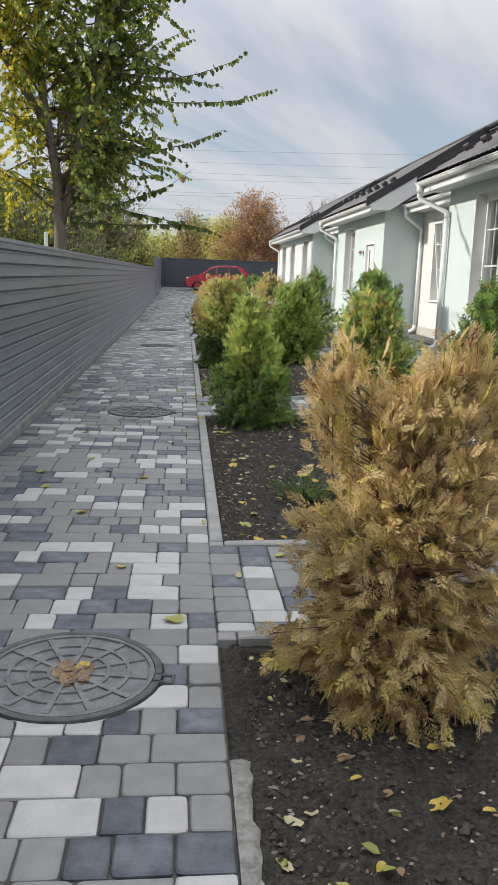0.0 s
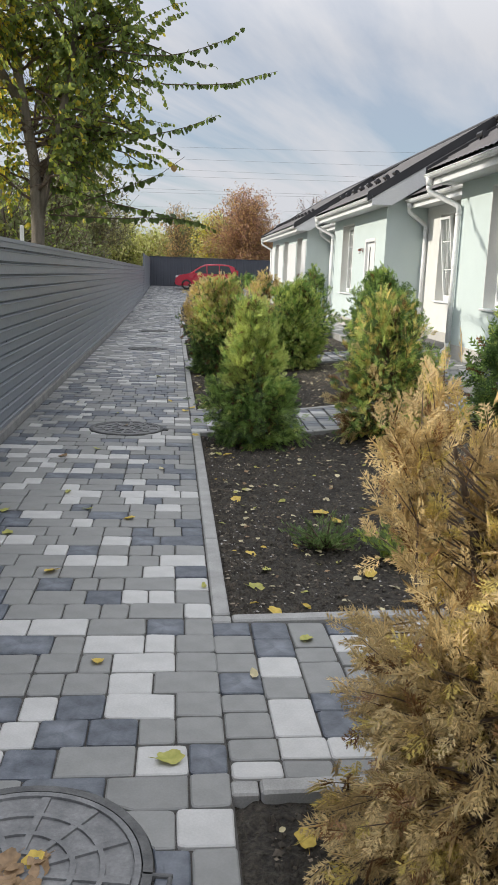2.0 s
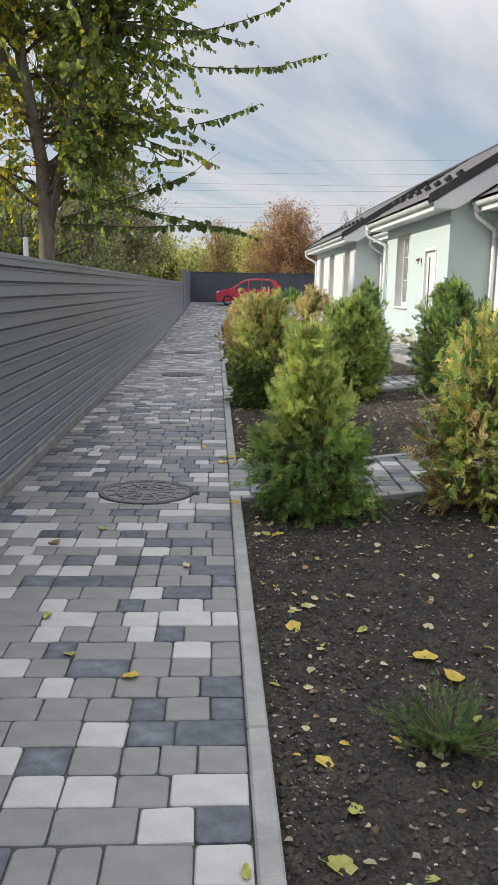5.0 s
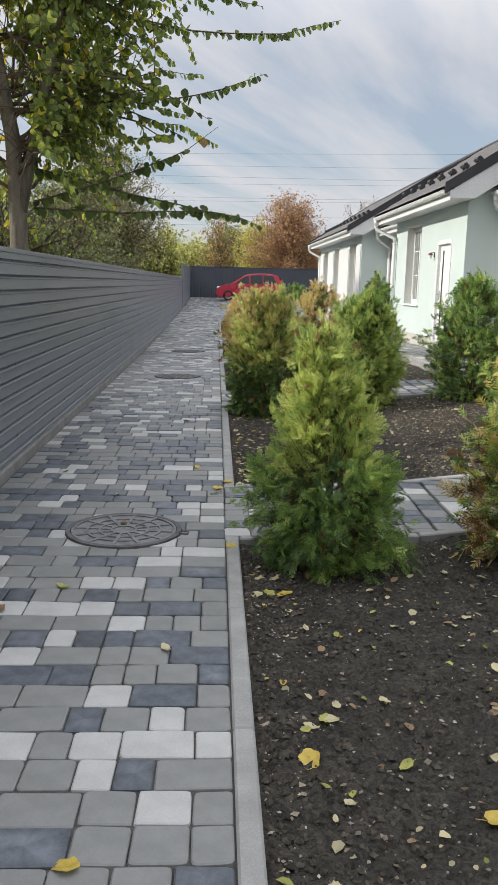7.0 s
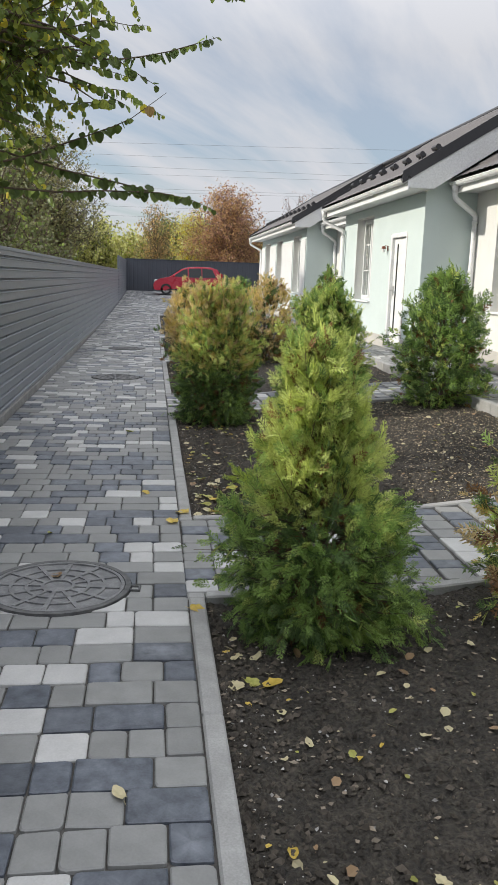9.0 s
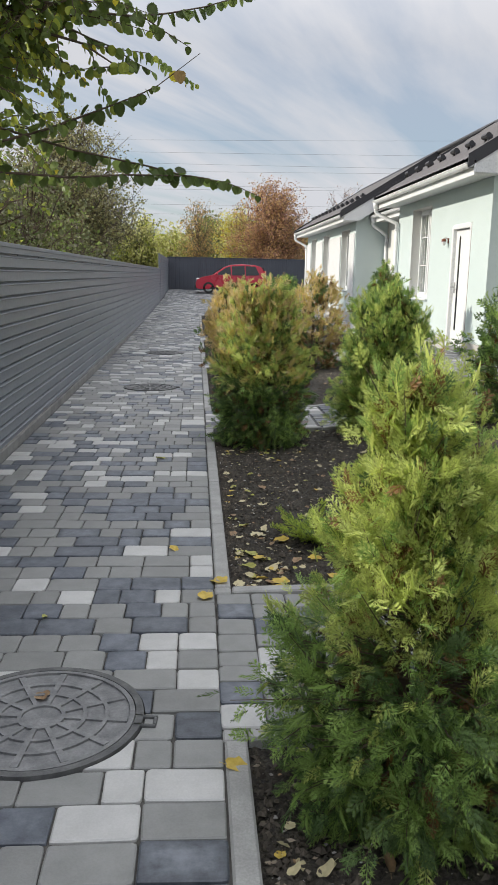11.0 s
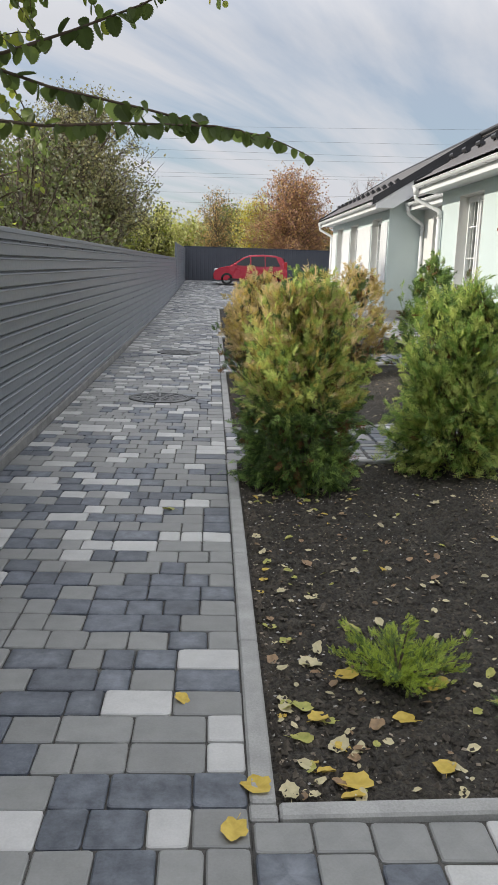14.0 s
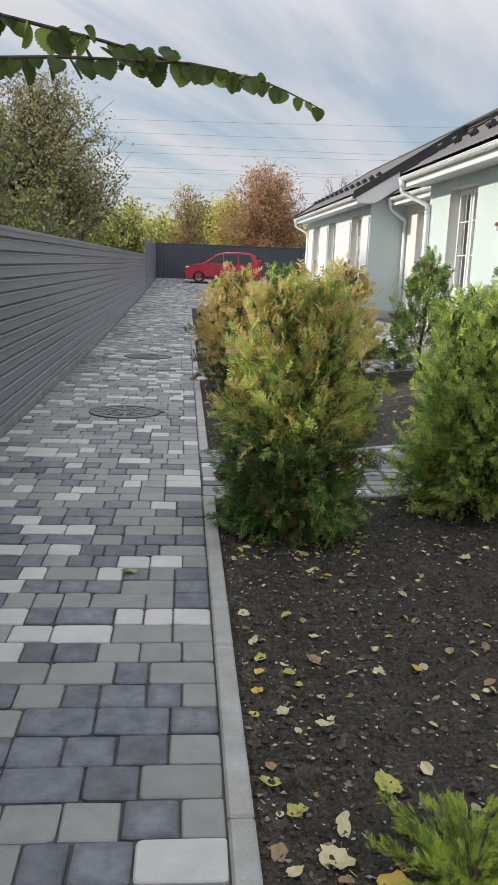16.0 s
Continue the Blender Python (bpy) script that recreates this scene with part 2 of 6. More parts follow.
LEAF_MAROON = leafy("leaf_maroon", (0.24, 0.125, 0.1), (0.35, 0.19, 0.15), trans=0.35)
LEAF_OCHRE = leafy("leaf_ochre", (0.42, 0.27, 0.1), (0.56, 0.38, 0.15), trans=0.4)
LEAF_TWIG = leafy("leaf_twig", (0.075, 0.112, 0.03), (0.13, 0.175, 0.045), trans=0.45)
# pale yellow leaves with distance haze mixed into the colour, for far trees
LEAF_HAZE = leafy("leaf_haze", (0.48, 0.48, 0.17), (0.64, 0.62, 0.26), trans=0.4)
LEAF_WILLOW = leafy("leaf_willow", (0.26, 0.25, 0.1), (0.44, 0.41, 0.2), trans=0.5)
FALLEN_YELLOW = leafy("fallen_yellow", (0.42, 0.30, 0.05), (0.58, 0.43, 0.09), trans=0.15)
FALLEN_LIME = leafy("fallen_lime", (0.26, 0.28, 0.06), (0.40, 0.38, 0.11), trans=0.15)
FALLEN_PALE = leafy("fallen_pale", (0.38, 0.34, 0.20), (0.52, 0.46, 0.28), trans=0.1)
FALLEN_BROWN = leafy("fallen_brown", (0.17, 0.11, 0.06), (0.30, 0.20, 0.11), trans=0.1)

# ---- mesh helpers ----


class Build:
    """Collects vertices and faces, with a material slot for each face."""

    def __init__(self):
        self.v, self.f, self.m, self.n = [], [], [], 0

    def add(self, verts, faces, slot=0):
        verts = np.asarray(verts, float).reshape(-1, 3)
        self.v.append(verts)
        for q in faces:
            self.f.append(tuple(int(i) + self.n for i in q))
        self.m.extend([slot] * len(faces))
        self.n += len(verts)
        return self

    def box(self, lo, hi, slot=0, bevel=0.0):
        (x0, y0, z0), (x1, y1, z1) = lo, hi
        if bevel <= 0:
            v = [(x, y, z) for z in (z0, z1) for y in (y0, y1) for x in (x0, x1)]
            f = [(0, 2, 3, 1), (4, 5, 7, 6), (0, 1, 5, 4), (1, 3, 7, 5), (3, 2, 6, 7), (2, 0, 4, 6)]
            return self.add(v, f, slot)
        b, v, f = bevel, [], []
        for z, i in ((z0, b), (z0 + b, 0), (z1 - b, 0), (z1, b)):
            v += [(x0 + i, y0 + b, z), (x0 + b, y0 + i, z), (x1 - b, y0 + i, z), (x1 - i, y0 + b, z),
                  (x1 - i, y1 - b, z), (x1 - b, y1 - i, z), (x0 + b, y1 - i, z), (x0 + i, y1 - b, z)]
        for r in range(3):
            for k in range(8):
                a, c = r * 8 + k, r * 8 + (k + 1) % 8
                f.append((a, c, c + 8, a + 8))
        f += [tuple(range(7, -1, -1)), tuple(range(24, 32))]
        return self.add(v, f, slot)

    def tube(self, path, radii, sides=8, slot=0, caps=True):
        path = [Vector(p) for p in path]
        if np.isscalar(radii):
            radii = [radii] * len(path)
        v, f = [], []
        ref = None
        for i, p in enumerate(path):
            d = (path[min(i + 1, len(path) - 1)] - path[max(i - 1, 0)]).normalized()
            if ref is None:
                ref = d.orthogonal().normalized()
            ref = (ref - d * ref.dot(d)).normalized()
            w = d.cross(ref)
            for k in range(sides):
                a = 2 * math.pi * k / sides
                v.append(p + (ref * math.cos(a) + w * math.sin(a)) * radii[i])
        for i in range(len(path) - 1):
            for k in range(sides):
                a, b = i * sides + k, i * sides + (k + 1) % sides
                f.append((a, b, b + sides, a + sides))
        if caps:
            f += [tuple(range(sides - 1, -1, -1)), tuple(range((len(path) - 1) * sides, len(path) * sides))]
        return self.add([tuple(p) for p in v], f, slot)

    def extrude(self, outline, offset, slot=0):
        """A closed outline (points in space) moved along offset, with both ends capped."""
        k = len(outline)
        o = np.asarray(outline, float)
        v = np.vstack([o, o + np.asarray(offset, float)])
        f = [(i, (i + 1) % k, (i + 1) % k + k, i + k) for i in range(k)]
        return self.add(v, f + [tuple(range(k - 1, -1, -1)), tuple(range(k, 2 * k))], slot)

    def mesh(self, name, mats, smooth=False):
        me = bpy.data.meshes.new(name)
        if isinstance(self.f, np.ndarray):
            v, n = np.vstack(self.v), len(self.f)
            me.vertices.add(len(v))
            me.vertices.foreach_set("co", v.astype(np.float32).ravel())
            me.loops.add(3 * n)
            me.loops.foreach_set("vertex_index", self.f.astype(np.int32).ravel())
            me.polygons.add(n)
            me.polygons.foreach_set("loop_start", np.arange(0, 3 * n, 3, dtype=np.int32))
        else:
            me.from_pydata(np.vstack(self.v).tolist() if self.v else [], [], self.f)
        for m in (mats if isinstance(mats, (list, tuple)) else [mats]):
            me.materials.append(m)
        me.polygons.foreach_set("material_index", self.m)
        if smooth:
            me.polygons.foreach_set("use_smooth", [True] * len(self.f))
        me.update()
        return me


def part(name, b, mats, parent=None, label="", smooth=False, at=None, kind=""):
    """Links a Build (or a mesh) as one mesh object under a thing or a part."""
    me = b.mesh(name, mats, smooth) if isinstance(b, Build) else b
    ob = new(name, me)
    if parent is not None:
        ob.parent = parent
    if at is not None:
        ob.matrix_basis = at if isinstance(at, Matrix) else Matrix.Translation(at)
    return tagged(ob, label, "", "", kind)


def thing(name, label, category, at=(0, 0, 0), group="", kind=""):
    ob = new(name)
    ob.empty_display_size = 0.2
    ob.matrix_basis = at if isinstance(at, Matrix) else Matrix.Translation(at)
    return tagged(ob, label, category, group, kind)


def rise(y):
    """The height of the path, which climbs gently at its far end."""
    y = np.asarray(y, float)
    return 0.65 * np.clip((y - 20) / 34, 0, 2) ** 1.5


def slope(x, y):
    """The height of the planted strip, which climbs from the path to the houses."""
    x = np.asarray(x, float)
    s = np.clip((x - 0.7) / 2.9, 0, 1)
    return 0.24 * s * s * (3 - 2 * s) + rise(y)


FENCE_X, PATH_L, PATH_R, KERB_R, APRON_X = -1.50, -1.455, 0.165, 0.245, 3.55
ROW = 0.1645
CROSS = [(3.18, 4.46), (8.70, 10.05), (14.21, 15.60), (19.70, 21.00), (25.05, 26.10)]
BED_END = 33.8
COVERS = [(-0.41, 2.88), (-0.46, 8.86), (-0.55, 17.25), (-0.55, 22.1)]
COVER_R = 0.352

# ---- ground, path bed, soil ----


def sheet(xs, ys, height):
    b = Build()
    X, Y = np.meshgrid(xs, ys)
    v = np.stack([X, Y, height(X, Y)], -1).reshape(-1, 3)
    w = len(xs)
    i = (np.arange(len(ys) - 1)[:, None] * w + np.arange(w - 1)[None]).ravel()
    b.v, b.n = [v], len(v)
    b.f = np.stack([i, i + 1, i + w + 1, i + w], 1).tolist()
    b.m = [0] * len(b.f)
    return b


far = np.concatenate([-np.geomspace(900, 8, 14), np.linspace(-4, 14, 10), np.geomspace(22, 900, 12)])
deep = np.concatenate([-np.geomspace(900, 4, 12), np.linspace(0, 60, 31), np.geomspace(66, 2500, 16)])
ground = part("ground", sheet(far, deep, lambda X, Y: -0.16 + rise(np.minimum(Y, 54))), GROUND, kind="structure")
tagged(ground, "rough earth and grass ground round the housing", "ground")

path = part("path", sheet(np.array([FENCE_X + 0.02, -0.7, PATH_R + 0.004]), np.concatenate([np.arange(-6, 34, 1.0), [34]]), lambda X, Y: -0.011 + rise(Y)), JOINT, kind="structure")
tagged(path, "paved footpath of grey, dark and white concrete pavers", "path")


def soil_lie(X, Y):
    """The smooth lie of the soil, without its crumbs."""
    n = slope(X, Y) - 0.035
    for k, (fx, fy, a) in enumerate([(1.3, 1.1, 0.012), (3.7, 4.3, 0.009), (9.1, 8.3, 0.006)]):
        n = n + a * np.sin(fx * X + 1.7 * k + 1.3 * np.sin(fy * Y)) * np.sin(fy * Y + 0.9 * k + 1.1 * np.cos(fx * X))
    return n


def soil_height(X, Y):
    return soil_lie(X, Y) + soil_rng.normal(0, 0.0075, X.shape)


soil_rng = np.random.RandomState(4)
bed_limits = [(-4.0, CROSS[0][0])] + [(CROSS[i][1], CROSS[i + 1][0]) for i in range(4)] + [(CROSS[4][1], BED_END)]
beds = []
for k, (a, b_) in enumerate(bed_limits):
    step = 0.026 if 1 <= k <= 2 else (0.035 if k == 0 else 0.07)
    xs, ys = np.arange(KERB_R - 0.05 if k else PATH_R + 0.002, APRON_X + 0.05, step), np.arange(a - 0.02, b_ + 0.03, step)
    bed = part("flower_bed", sheet(xs, ys, soil_height), SOIL, smooth=True, kind="structure")
    beds.append(tagged(bed, "dark bare soil bed strewn with leaves and chips", "soil bed", "planting beds along the path"))


def lump(rng, size, flat=0.6):
    """A small angular stone: a squashed, jittered octahedron with cut tips."""
    v = np.array([(1, 0, 0), (0, 1, 0), (-1, 0, 0), (0, -1, 0), (0, 0, 1), (0, 0, -1)], float)
    v = v * rng.uniform(0.6, 1.15, (6, 1)) + rng.normal(0, 0.12, (6, 3))
    v *= np.array([1, rng.uniform(0.5, 0.9), flat]) * size
    a = rng.uniform(0, 6.28)
    c, s = math.cos(a), math.sin(a)
    v[:, :2] = v[:, :2] @ np.array([[c, s], [-s, c]])
    return v


LUMP_F = [(0, 1, 4), (1, 2, 4), (2, 3, 4), (3, 0, 4)]


def scatter(name, label, mats, count, sizes, seed, flat=0.6, lift=0.2, power=2.2, x_lo=KERB_R, crowd=1.6):
    rng = np.random.RandomState(seed)
    b = Build()
    for _ in range(count):
        k = rng.choice(6, p=[0.14, 0.32, 0.36, 0.10, 0.05, 0.03])
        a, e = bed_limits[k]
        a = max(a, 0.5)
        x = x_lo + 0.02 + (APRON_X - x_lo - 0.06) * rng.uniform() ** crowd
        y = rng.uniform(a + 0.05, e - 0.05)
        s = sizes[0] + (sizes[1] - sizes[0]) * rng.uniform() ** power
        v = lump(rng, s, flat) + np.array([x, y, float(soil_lie(x, y)) + 0.002 + s * lift])
        b.add(v, LUMP_F, rng.randint(len(mats)))
    return tagged(part(name, b, mats, kind="stuff"), label, name.replace("_", " "))


scatter("soil_clods", "dark crumbled soil clods over the beds", [CLOD], 44000, (0.005, 0.020), 11, 0.8, 0.2, 1.8)
scatter("pebbles", "small pale stone chips scattered over dark soil", [PEBBLE], 4200, (0.003, 0.012), 12, 0.6, 0.4)
scatter("wood_chips", "dry straw and bark chips lying on the soil", [CHIP], 5200, (0.004, 0.018), 13, 0.3, 0.4)

# pale scraps added from the fence shadow's edge on, to brighten sunlit soil
scatter("straw", "pale dry scraps added to lighten the sunlit soil", [SUNLIT_STRAW], 20000, (0.004, 0.015), 14, 0.25, 0.3, 1.4, 1.75, 0.8)

# ---- kerbs ----

def kerb_run(x0, x1, y0, y1, along, mat=KERB, step=1.0, top=0.006):
    """A row of concrete kerb stones, each a bar of its own, along x or y."""
    lo, hi = (y0, y1) if along == "y" else (x0, x1)
    n = max(1, round((hi - lo) / step))
    for i in range(n):
        a, e = lo + (hi - lo) * i / n + 0.003, lo + (hi - lo) * (i + 1) / n - 0.003
        b = Build()
        j = random.uniform(-0.003, 0.003)
        if along == "y":
            p, q = (x0, a, -0.2), (x1, e, top + j)
            h = float(rise((a + e) / 2))
        else:
            p, q = (a, y0, -0.2), (e, y1, top + j)
        b.box(p, q, 0, 0.008)
        if along == "x":
            h = float(rise(y0))
            b.v[0][:, 2] += slope(b.v[0][:, 0], y0) - h
        ob = part("kerb_stone", b, mat, at=(0, 0, h), kind="structure")
        tagged(ob, "grey cast concrete kerb stone beside the soil bed", "kerb", "kerb stones")


for k, (a, e) in enumerate(bed_limits):
    if k == 0:
        rough = Build()
        rng = np.random.RandomState(8)
        ys = np.arange(-4.0, 2.36, 0.045)
        rows_ = []
        for y in ys:
            w = rng.uniform(-0.006, 0.006)
            end = 0.02 * max(0, (y - 2.2) / 0.15)
            rows_ += [(PATH_R + 0.004, y, -0.2), (PATH_R + 0.006, y, 0.0 + rng.uniform(-0.006, 0.004) - end),
                      (PATH_R + 0.045, y, 0.004 + rng.uniform(-0.008, 0.006) - end), (PATH_R + 0.068 + 2 * w, y, -0.012 + rng.uniform(-0.01, 0.005) - end), (PATH_R + 0.08 + w, y, -0.2)]
        f = [(i * 5 + j, i * 5 + j + 1, i * 5 + j + 6, i * 5 + j + 5) for i in range(len(ys) - 1) for j in range(4)]
        f.append(tuple((len(ys) - 1) * 5 + j for j in range(5)))
        rough.add(rows_, f)
        tagged(part("kerb_old", rough, KERB_OLD, kind="structure"), "crumbling pale concrete haunching at the path edge", "kerb")
    else:
        kerb_run(PATH_R + 0.004, KERB_R, a, e, "y")
for a, e in CROSS:
    kerb_run(KERB_R + 0.004, APRON_X - 0.01, a, a + 0.07, "x")
    kerb_run(KERB_R + 0.004, APRON_X - 0.01, e - 0.07, e, "x")
    b = Build()
    b.box((PATH_R, a, -0.3), (KERB_R + 0.002, a + 0.07, 0.0), 0, 0.006)
    b.box((PATH_R, e - 0.07, -0.3), (KERB_R + 0.002, e, 0.0), 0, 0.006)
    tagged(part("kerb_end", b, KERB, at=(0, 0, float(rise(a))), kind="structure"), "short grey concrete kerb end at the crossing path", "kerb")

# ---- fence along the path ----
RIB, FENCE_TOP = 0.1145, 1.735


def fence_profile(z0, z1):
    """The section of the ribbed sheet: broad flat bands with narrow pressed grooves between them."""
    pts, z = [], z1
    while z - RIB > z0:
        pts += [(0.0, z), (0.002, z - RIB + 0.036), (-0.020, z - RIB + 0.030), (-0.022, z - RIB + 0.022), (0.009, z - RIB + 0.007), (0.009, z - RIB + 0.003)]
        z -= RIB
    return pts + [(0.0, z), (0.0, z0)]


def sheet_panel(y0, y1, z0, z1, seam):
    b = Build()
    front = fence_profile(z0, z1)
    n = len(front)
    v = [(x + (0.0015 if y == y1 else 0), y, z) for y in (y0, y1 + seam) for x, z in front] + [(x - 0.03, y, z) for y in (y0, y1) for x, z in ((0, z1), (0, z0))]
    f = [(i + n, i, i + 1, i + 1 + n) for i in range(n - 1)]
    f += [(2 * n, 2 * n + 1, 2 * n + 3, 2 * n + 2)]
    return b.add(v, f)


fence = thing("metal_fence", "dark grey ribbed steel sheet fence beside the path", "fence", (FENCE_X, 0, 0))
PANEL = 2.06
panel_mesh = sheet_panel(0, PANEL, 0.096, FENCE_TOP, 0.012).mesh("panel", FENCE)
n_panels = 23
for i in range(n_panels):
    y = -5.0 + i * PANEL
    part("panel", panel_mesh, None, fence, at=pose(random.uniform(-0.002, 0.002), y, 0.0, 0, 0, random.uniform(-0.05, 0.05)))
Y_STEP = -5.0 + n_panels * PANEL
cap = Build().box((-0.045, -5.0, FENCE_TOP - 0.03), (0.012, Y_STEP - 0.032, FENCE_TOP + 0.006), 0, 0.003)
part("cap_rail", cap, FENCE, fence)
part("plinth", Build().box((-0.09, -5.0, -0.3), (0.008, Y_STEP, 0.084), 0, 0.012), PLINTH, fence, "grey concrete fence footing")
high = sheet_panel(0, 54.0 - Y_STEP, 0.3, 2.36, 0.0)
part("panel", high, FENCE, fence, at=(-0.02, Y_STEP + 0.004, 0))
part("post", Build().box((-0.07, Y_STEP - 0.03, 0.0), (0.012, Y_STEP + 0.002, 2.37), 0, 0.004), FENCE, fence, "dark steel fence end post")
screws = Build()
for i in range(n_panels):
    for z in (FENCE_TOP - 0.09, FENCE_TOP - 0.09 - RIB * 7, FENCE_TOP - 0.09 - RIB * 12):
        for dy in (0.12, 1.1):
            y = -5.0 + i * PANEL + dy
            screws.tube([(0.0, y, z), (0.006, y, z)], 0.006, 6)
part("screws", screws, ROOF_TRIM, fence, kind="stuff")

far_wall = Build()
wx = np.arange(-1.55, 13.0, 0.22)
prof = []
for x in wx:
    prof += [(x, 0.0), (x + 0.15, 0.0), (x + 0.165, 0.008), (x + 0.205, 0.008)]
v = [(x, 54.0 + d, z) for z in (0.3, 2.44) for x, d in prof]
far_wall.add(v, [(i, i + 1, i + 1 + len(prof), i + len(prof)) for i in range(len(prof) - 1)])
far_wall.box((-1.6, 54.04, 0.2), (13.2, 54.10, 2.44))
far_wall.box((-1.6, 53.97, 2.44), (13.2, 54.12, 2.47), 0, 0.005)
tagged(part("wall_far", far_wall, WALL_FAR, kind="structure"), "dark blue-grey steel boundary wall behind the parked car", "wall")

# ---- terraced houses ----
FRONT, BACK, HOUSE_R = 4.42, 5.30, 12.0
EAVE_X, EAVE_Z, PITCH, RIDGE_X = 3.98, 3.20, 0.64, 6.5
FLOOR = 0.36
house = thing("terraced_house", "mint green rendered single-storey terraced houses with dark roofs", "house")


def wall_openings(x0, x1, y0, y1, z0, z1, holes):
    """A wall along y, pierced by holes (ya, yb, za, zb), as one closed skin."""
    ys = sorted({y0, y1, *[min(max(h[k], y0), y1) for h in holes for k in (0, 1)]})
    zs = sorted({z0, z1, *[min(max(h[k], z0), z1) for h in holes for k in (2, 3)]})
    ny, nz = len(ys), len(zs)

    def solid(i, k):
        if not (0 <= i < ny - 1 and 0 <= k < nz - 1):
            return False
        y, z = (ys[i] + ys[i + 1]) / 2, (zs[k] + zs[k + 1]) / 2
        return not any(h[0] < y < h[1] and h[2] < z < h[3] for h in holes)

    def at(s, i, k):
        return s * ny * nz + i * nz + k

    v = [(x, y, z) for x in (x0, x1) for y in ys for z in zs]
    f = []
    for i in range(ny - 1):
        for k in range(nz - 1):
            if not solid(i, k):
                continue
            f.append((at(0, i, k), at(0, i, k + 1), at(0, i + 1, k + 1), at(0, i + 1, k)))
            f.append((at(1, i, k), at(1, i + 1, k), at(1, i + 1, k + 1), at(1, i, k + 1)))
            for di, dk, p, q in ((-1, 0, (i, k), (i, k + 1)), (1, 0, (i + 1, k + 1), (i + 1, k)), (0, -1, (i + 1, k), (i, k)), (0, 1, (i, k + 1), (i + 1, k + 1))):
                if not solid(i + di, k + dk):
                    f.append((at(0, *p), at(1, *p), at(1, *q), at(0, *q)))
    return Build().add(v, f)


def window(x, ya, yb, za, zb, mullion=0.5, tilt=0.0, bars=(0.36, 0.7)):
    """A white plastic window in the wall whose outer face is at x: frame, two sashes with glazing bars, panes, sill, reveal lining, curtain."""
    w = thing("window", "", "")
    w.parent = house
    g = x + 0.17
    ym = ya + (yb - ya) * mullion
    fr = Build()
    t = 0.055
    fr.box((g, ya, za), (g + 0.07, ya + t, zb), 0, 0.006)
    fr.box((g, yb - t, za), (g + 0.07, yb, zb), 0, 0.006)
    fr.box((g, ya + t, za), (g + 0.07, yb - t, za + t), 0, 0.006)
    fr.box((g, ya + t, zb - t), (g + 0.07, yb - t, zb), 0, 0.006)
    fr.box((g + 0.003, ym - 0.04, za + t), (g + 0.067, ym + 0.04, zb - t), 0, 0.006)
    part("window_frame", fr, WHITE, w, "white plastic window frame")
    for k, (a, e) in enumerate(((ya + t, ym - 0.04), (ym + 0.04, yb - t))):
        sash = Build()
        s = 0.05
        z0, z1 = za + t, zb - t
        h = z1 - z0
        sash.box((-0.02, 0, 0), (0.04, s, h), 0, 0.005)
        sash.box((-0.02, e - a - s, 0), (0.04, e - a, h), 0, 0.005)
        sash.box((-0.02, s, 0), (0.04, e - a - s, s), 0, 0.005)
        sash.box((-0.02, s, h - s), (0.04, e - a - s, h), 0, 0.005)
        for q in bars:
            sash.box((0.002, s, h * q - 0.009), (0.018, e - a - s, h * q + 0.009))
        sash.box((0.004, (e - a) / 2 - 0.008, s), (0.016, (e - a) / 2 + 0.008, h - s))
        lean = pose(g, a, z0, 0, tilt if k == 1 else 0, 0)
        part("sash", sash, WHITE, w, at=lean)
        pane = part("pane", Build().box((0.008, s - 0.01, s - 0.01), (0.013, e - a - s + 0.01, h - s + 0.01)), GLASS, w, "clear window glass", at=lean)
        pane.visible_shadow = False
    cur = Build()
    zig = [(g + 0.22 + 0.025 * (i % 2), ya - 0.1 + (yb - ya + 0.2) * i / 24) for i in range(25)]
    cur.add([(px, py, pz) for pz in (za - 0.1, zb + 0.05) for px, py in zig], [(i, i + 1, i + 26, i + 25) for i in range(24)])
    part("curtain", cur, CURTAIN, w, "pale folded curtain")
    part("sill", Build().box((x - 0.05, ya - 0.04, za - 0.035), (g, yb + 0.04, za - 0.004), 0, 0.006), WHITE, w, "white window sill")
    lining = Build()
    lining.box((x - 0.002, ya - 0.012, za), (g, ya + 0.004, zb))
    lining.box((x - 0.002, yb - 0.004, za), (g, yb + 0.012, zb))
    lining.box((x - 0.002, ya + 0.004, zb - 0.004), (g, yb - 0.004, zb + 0.012))
    part("reveal", lining, REVEAL, w)


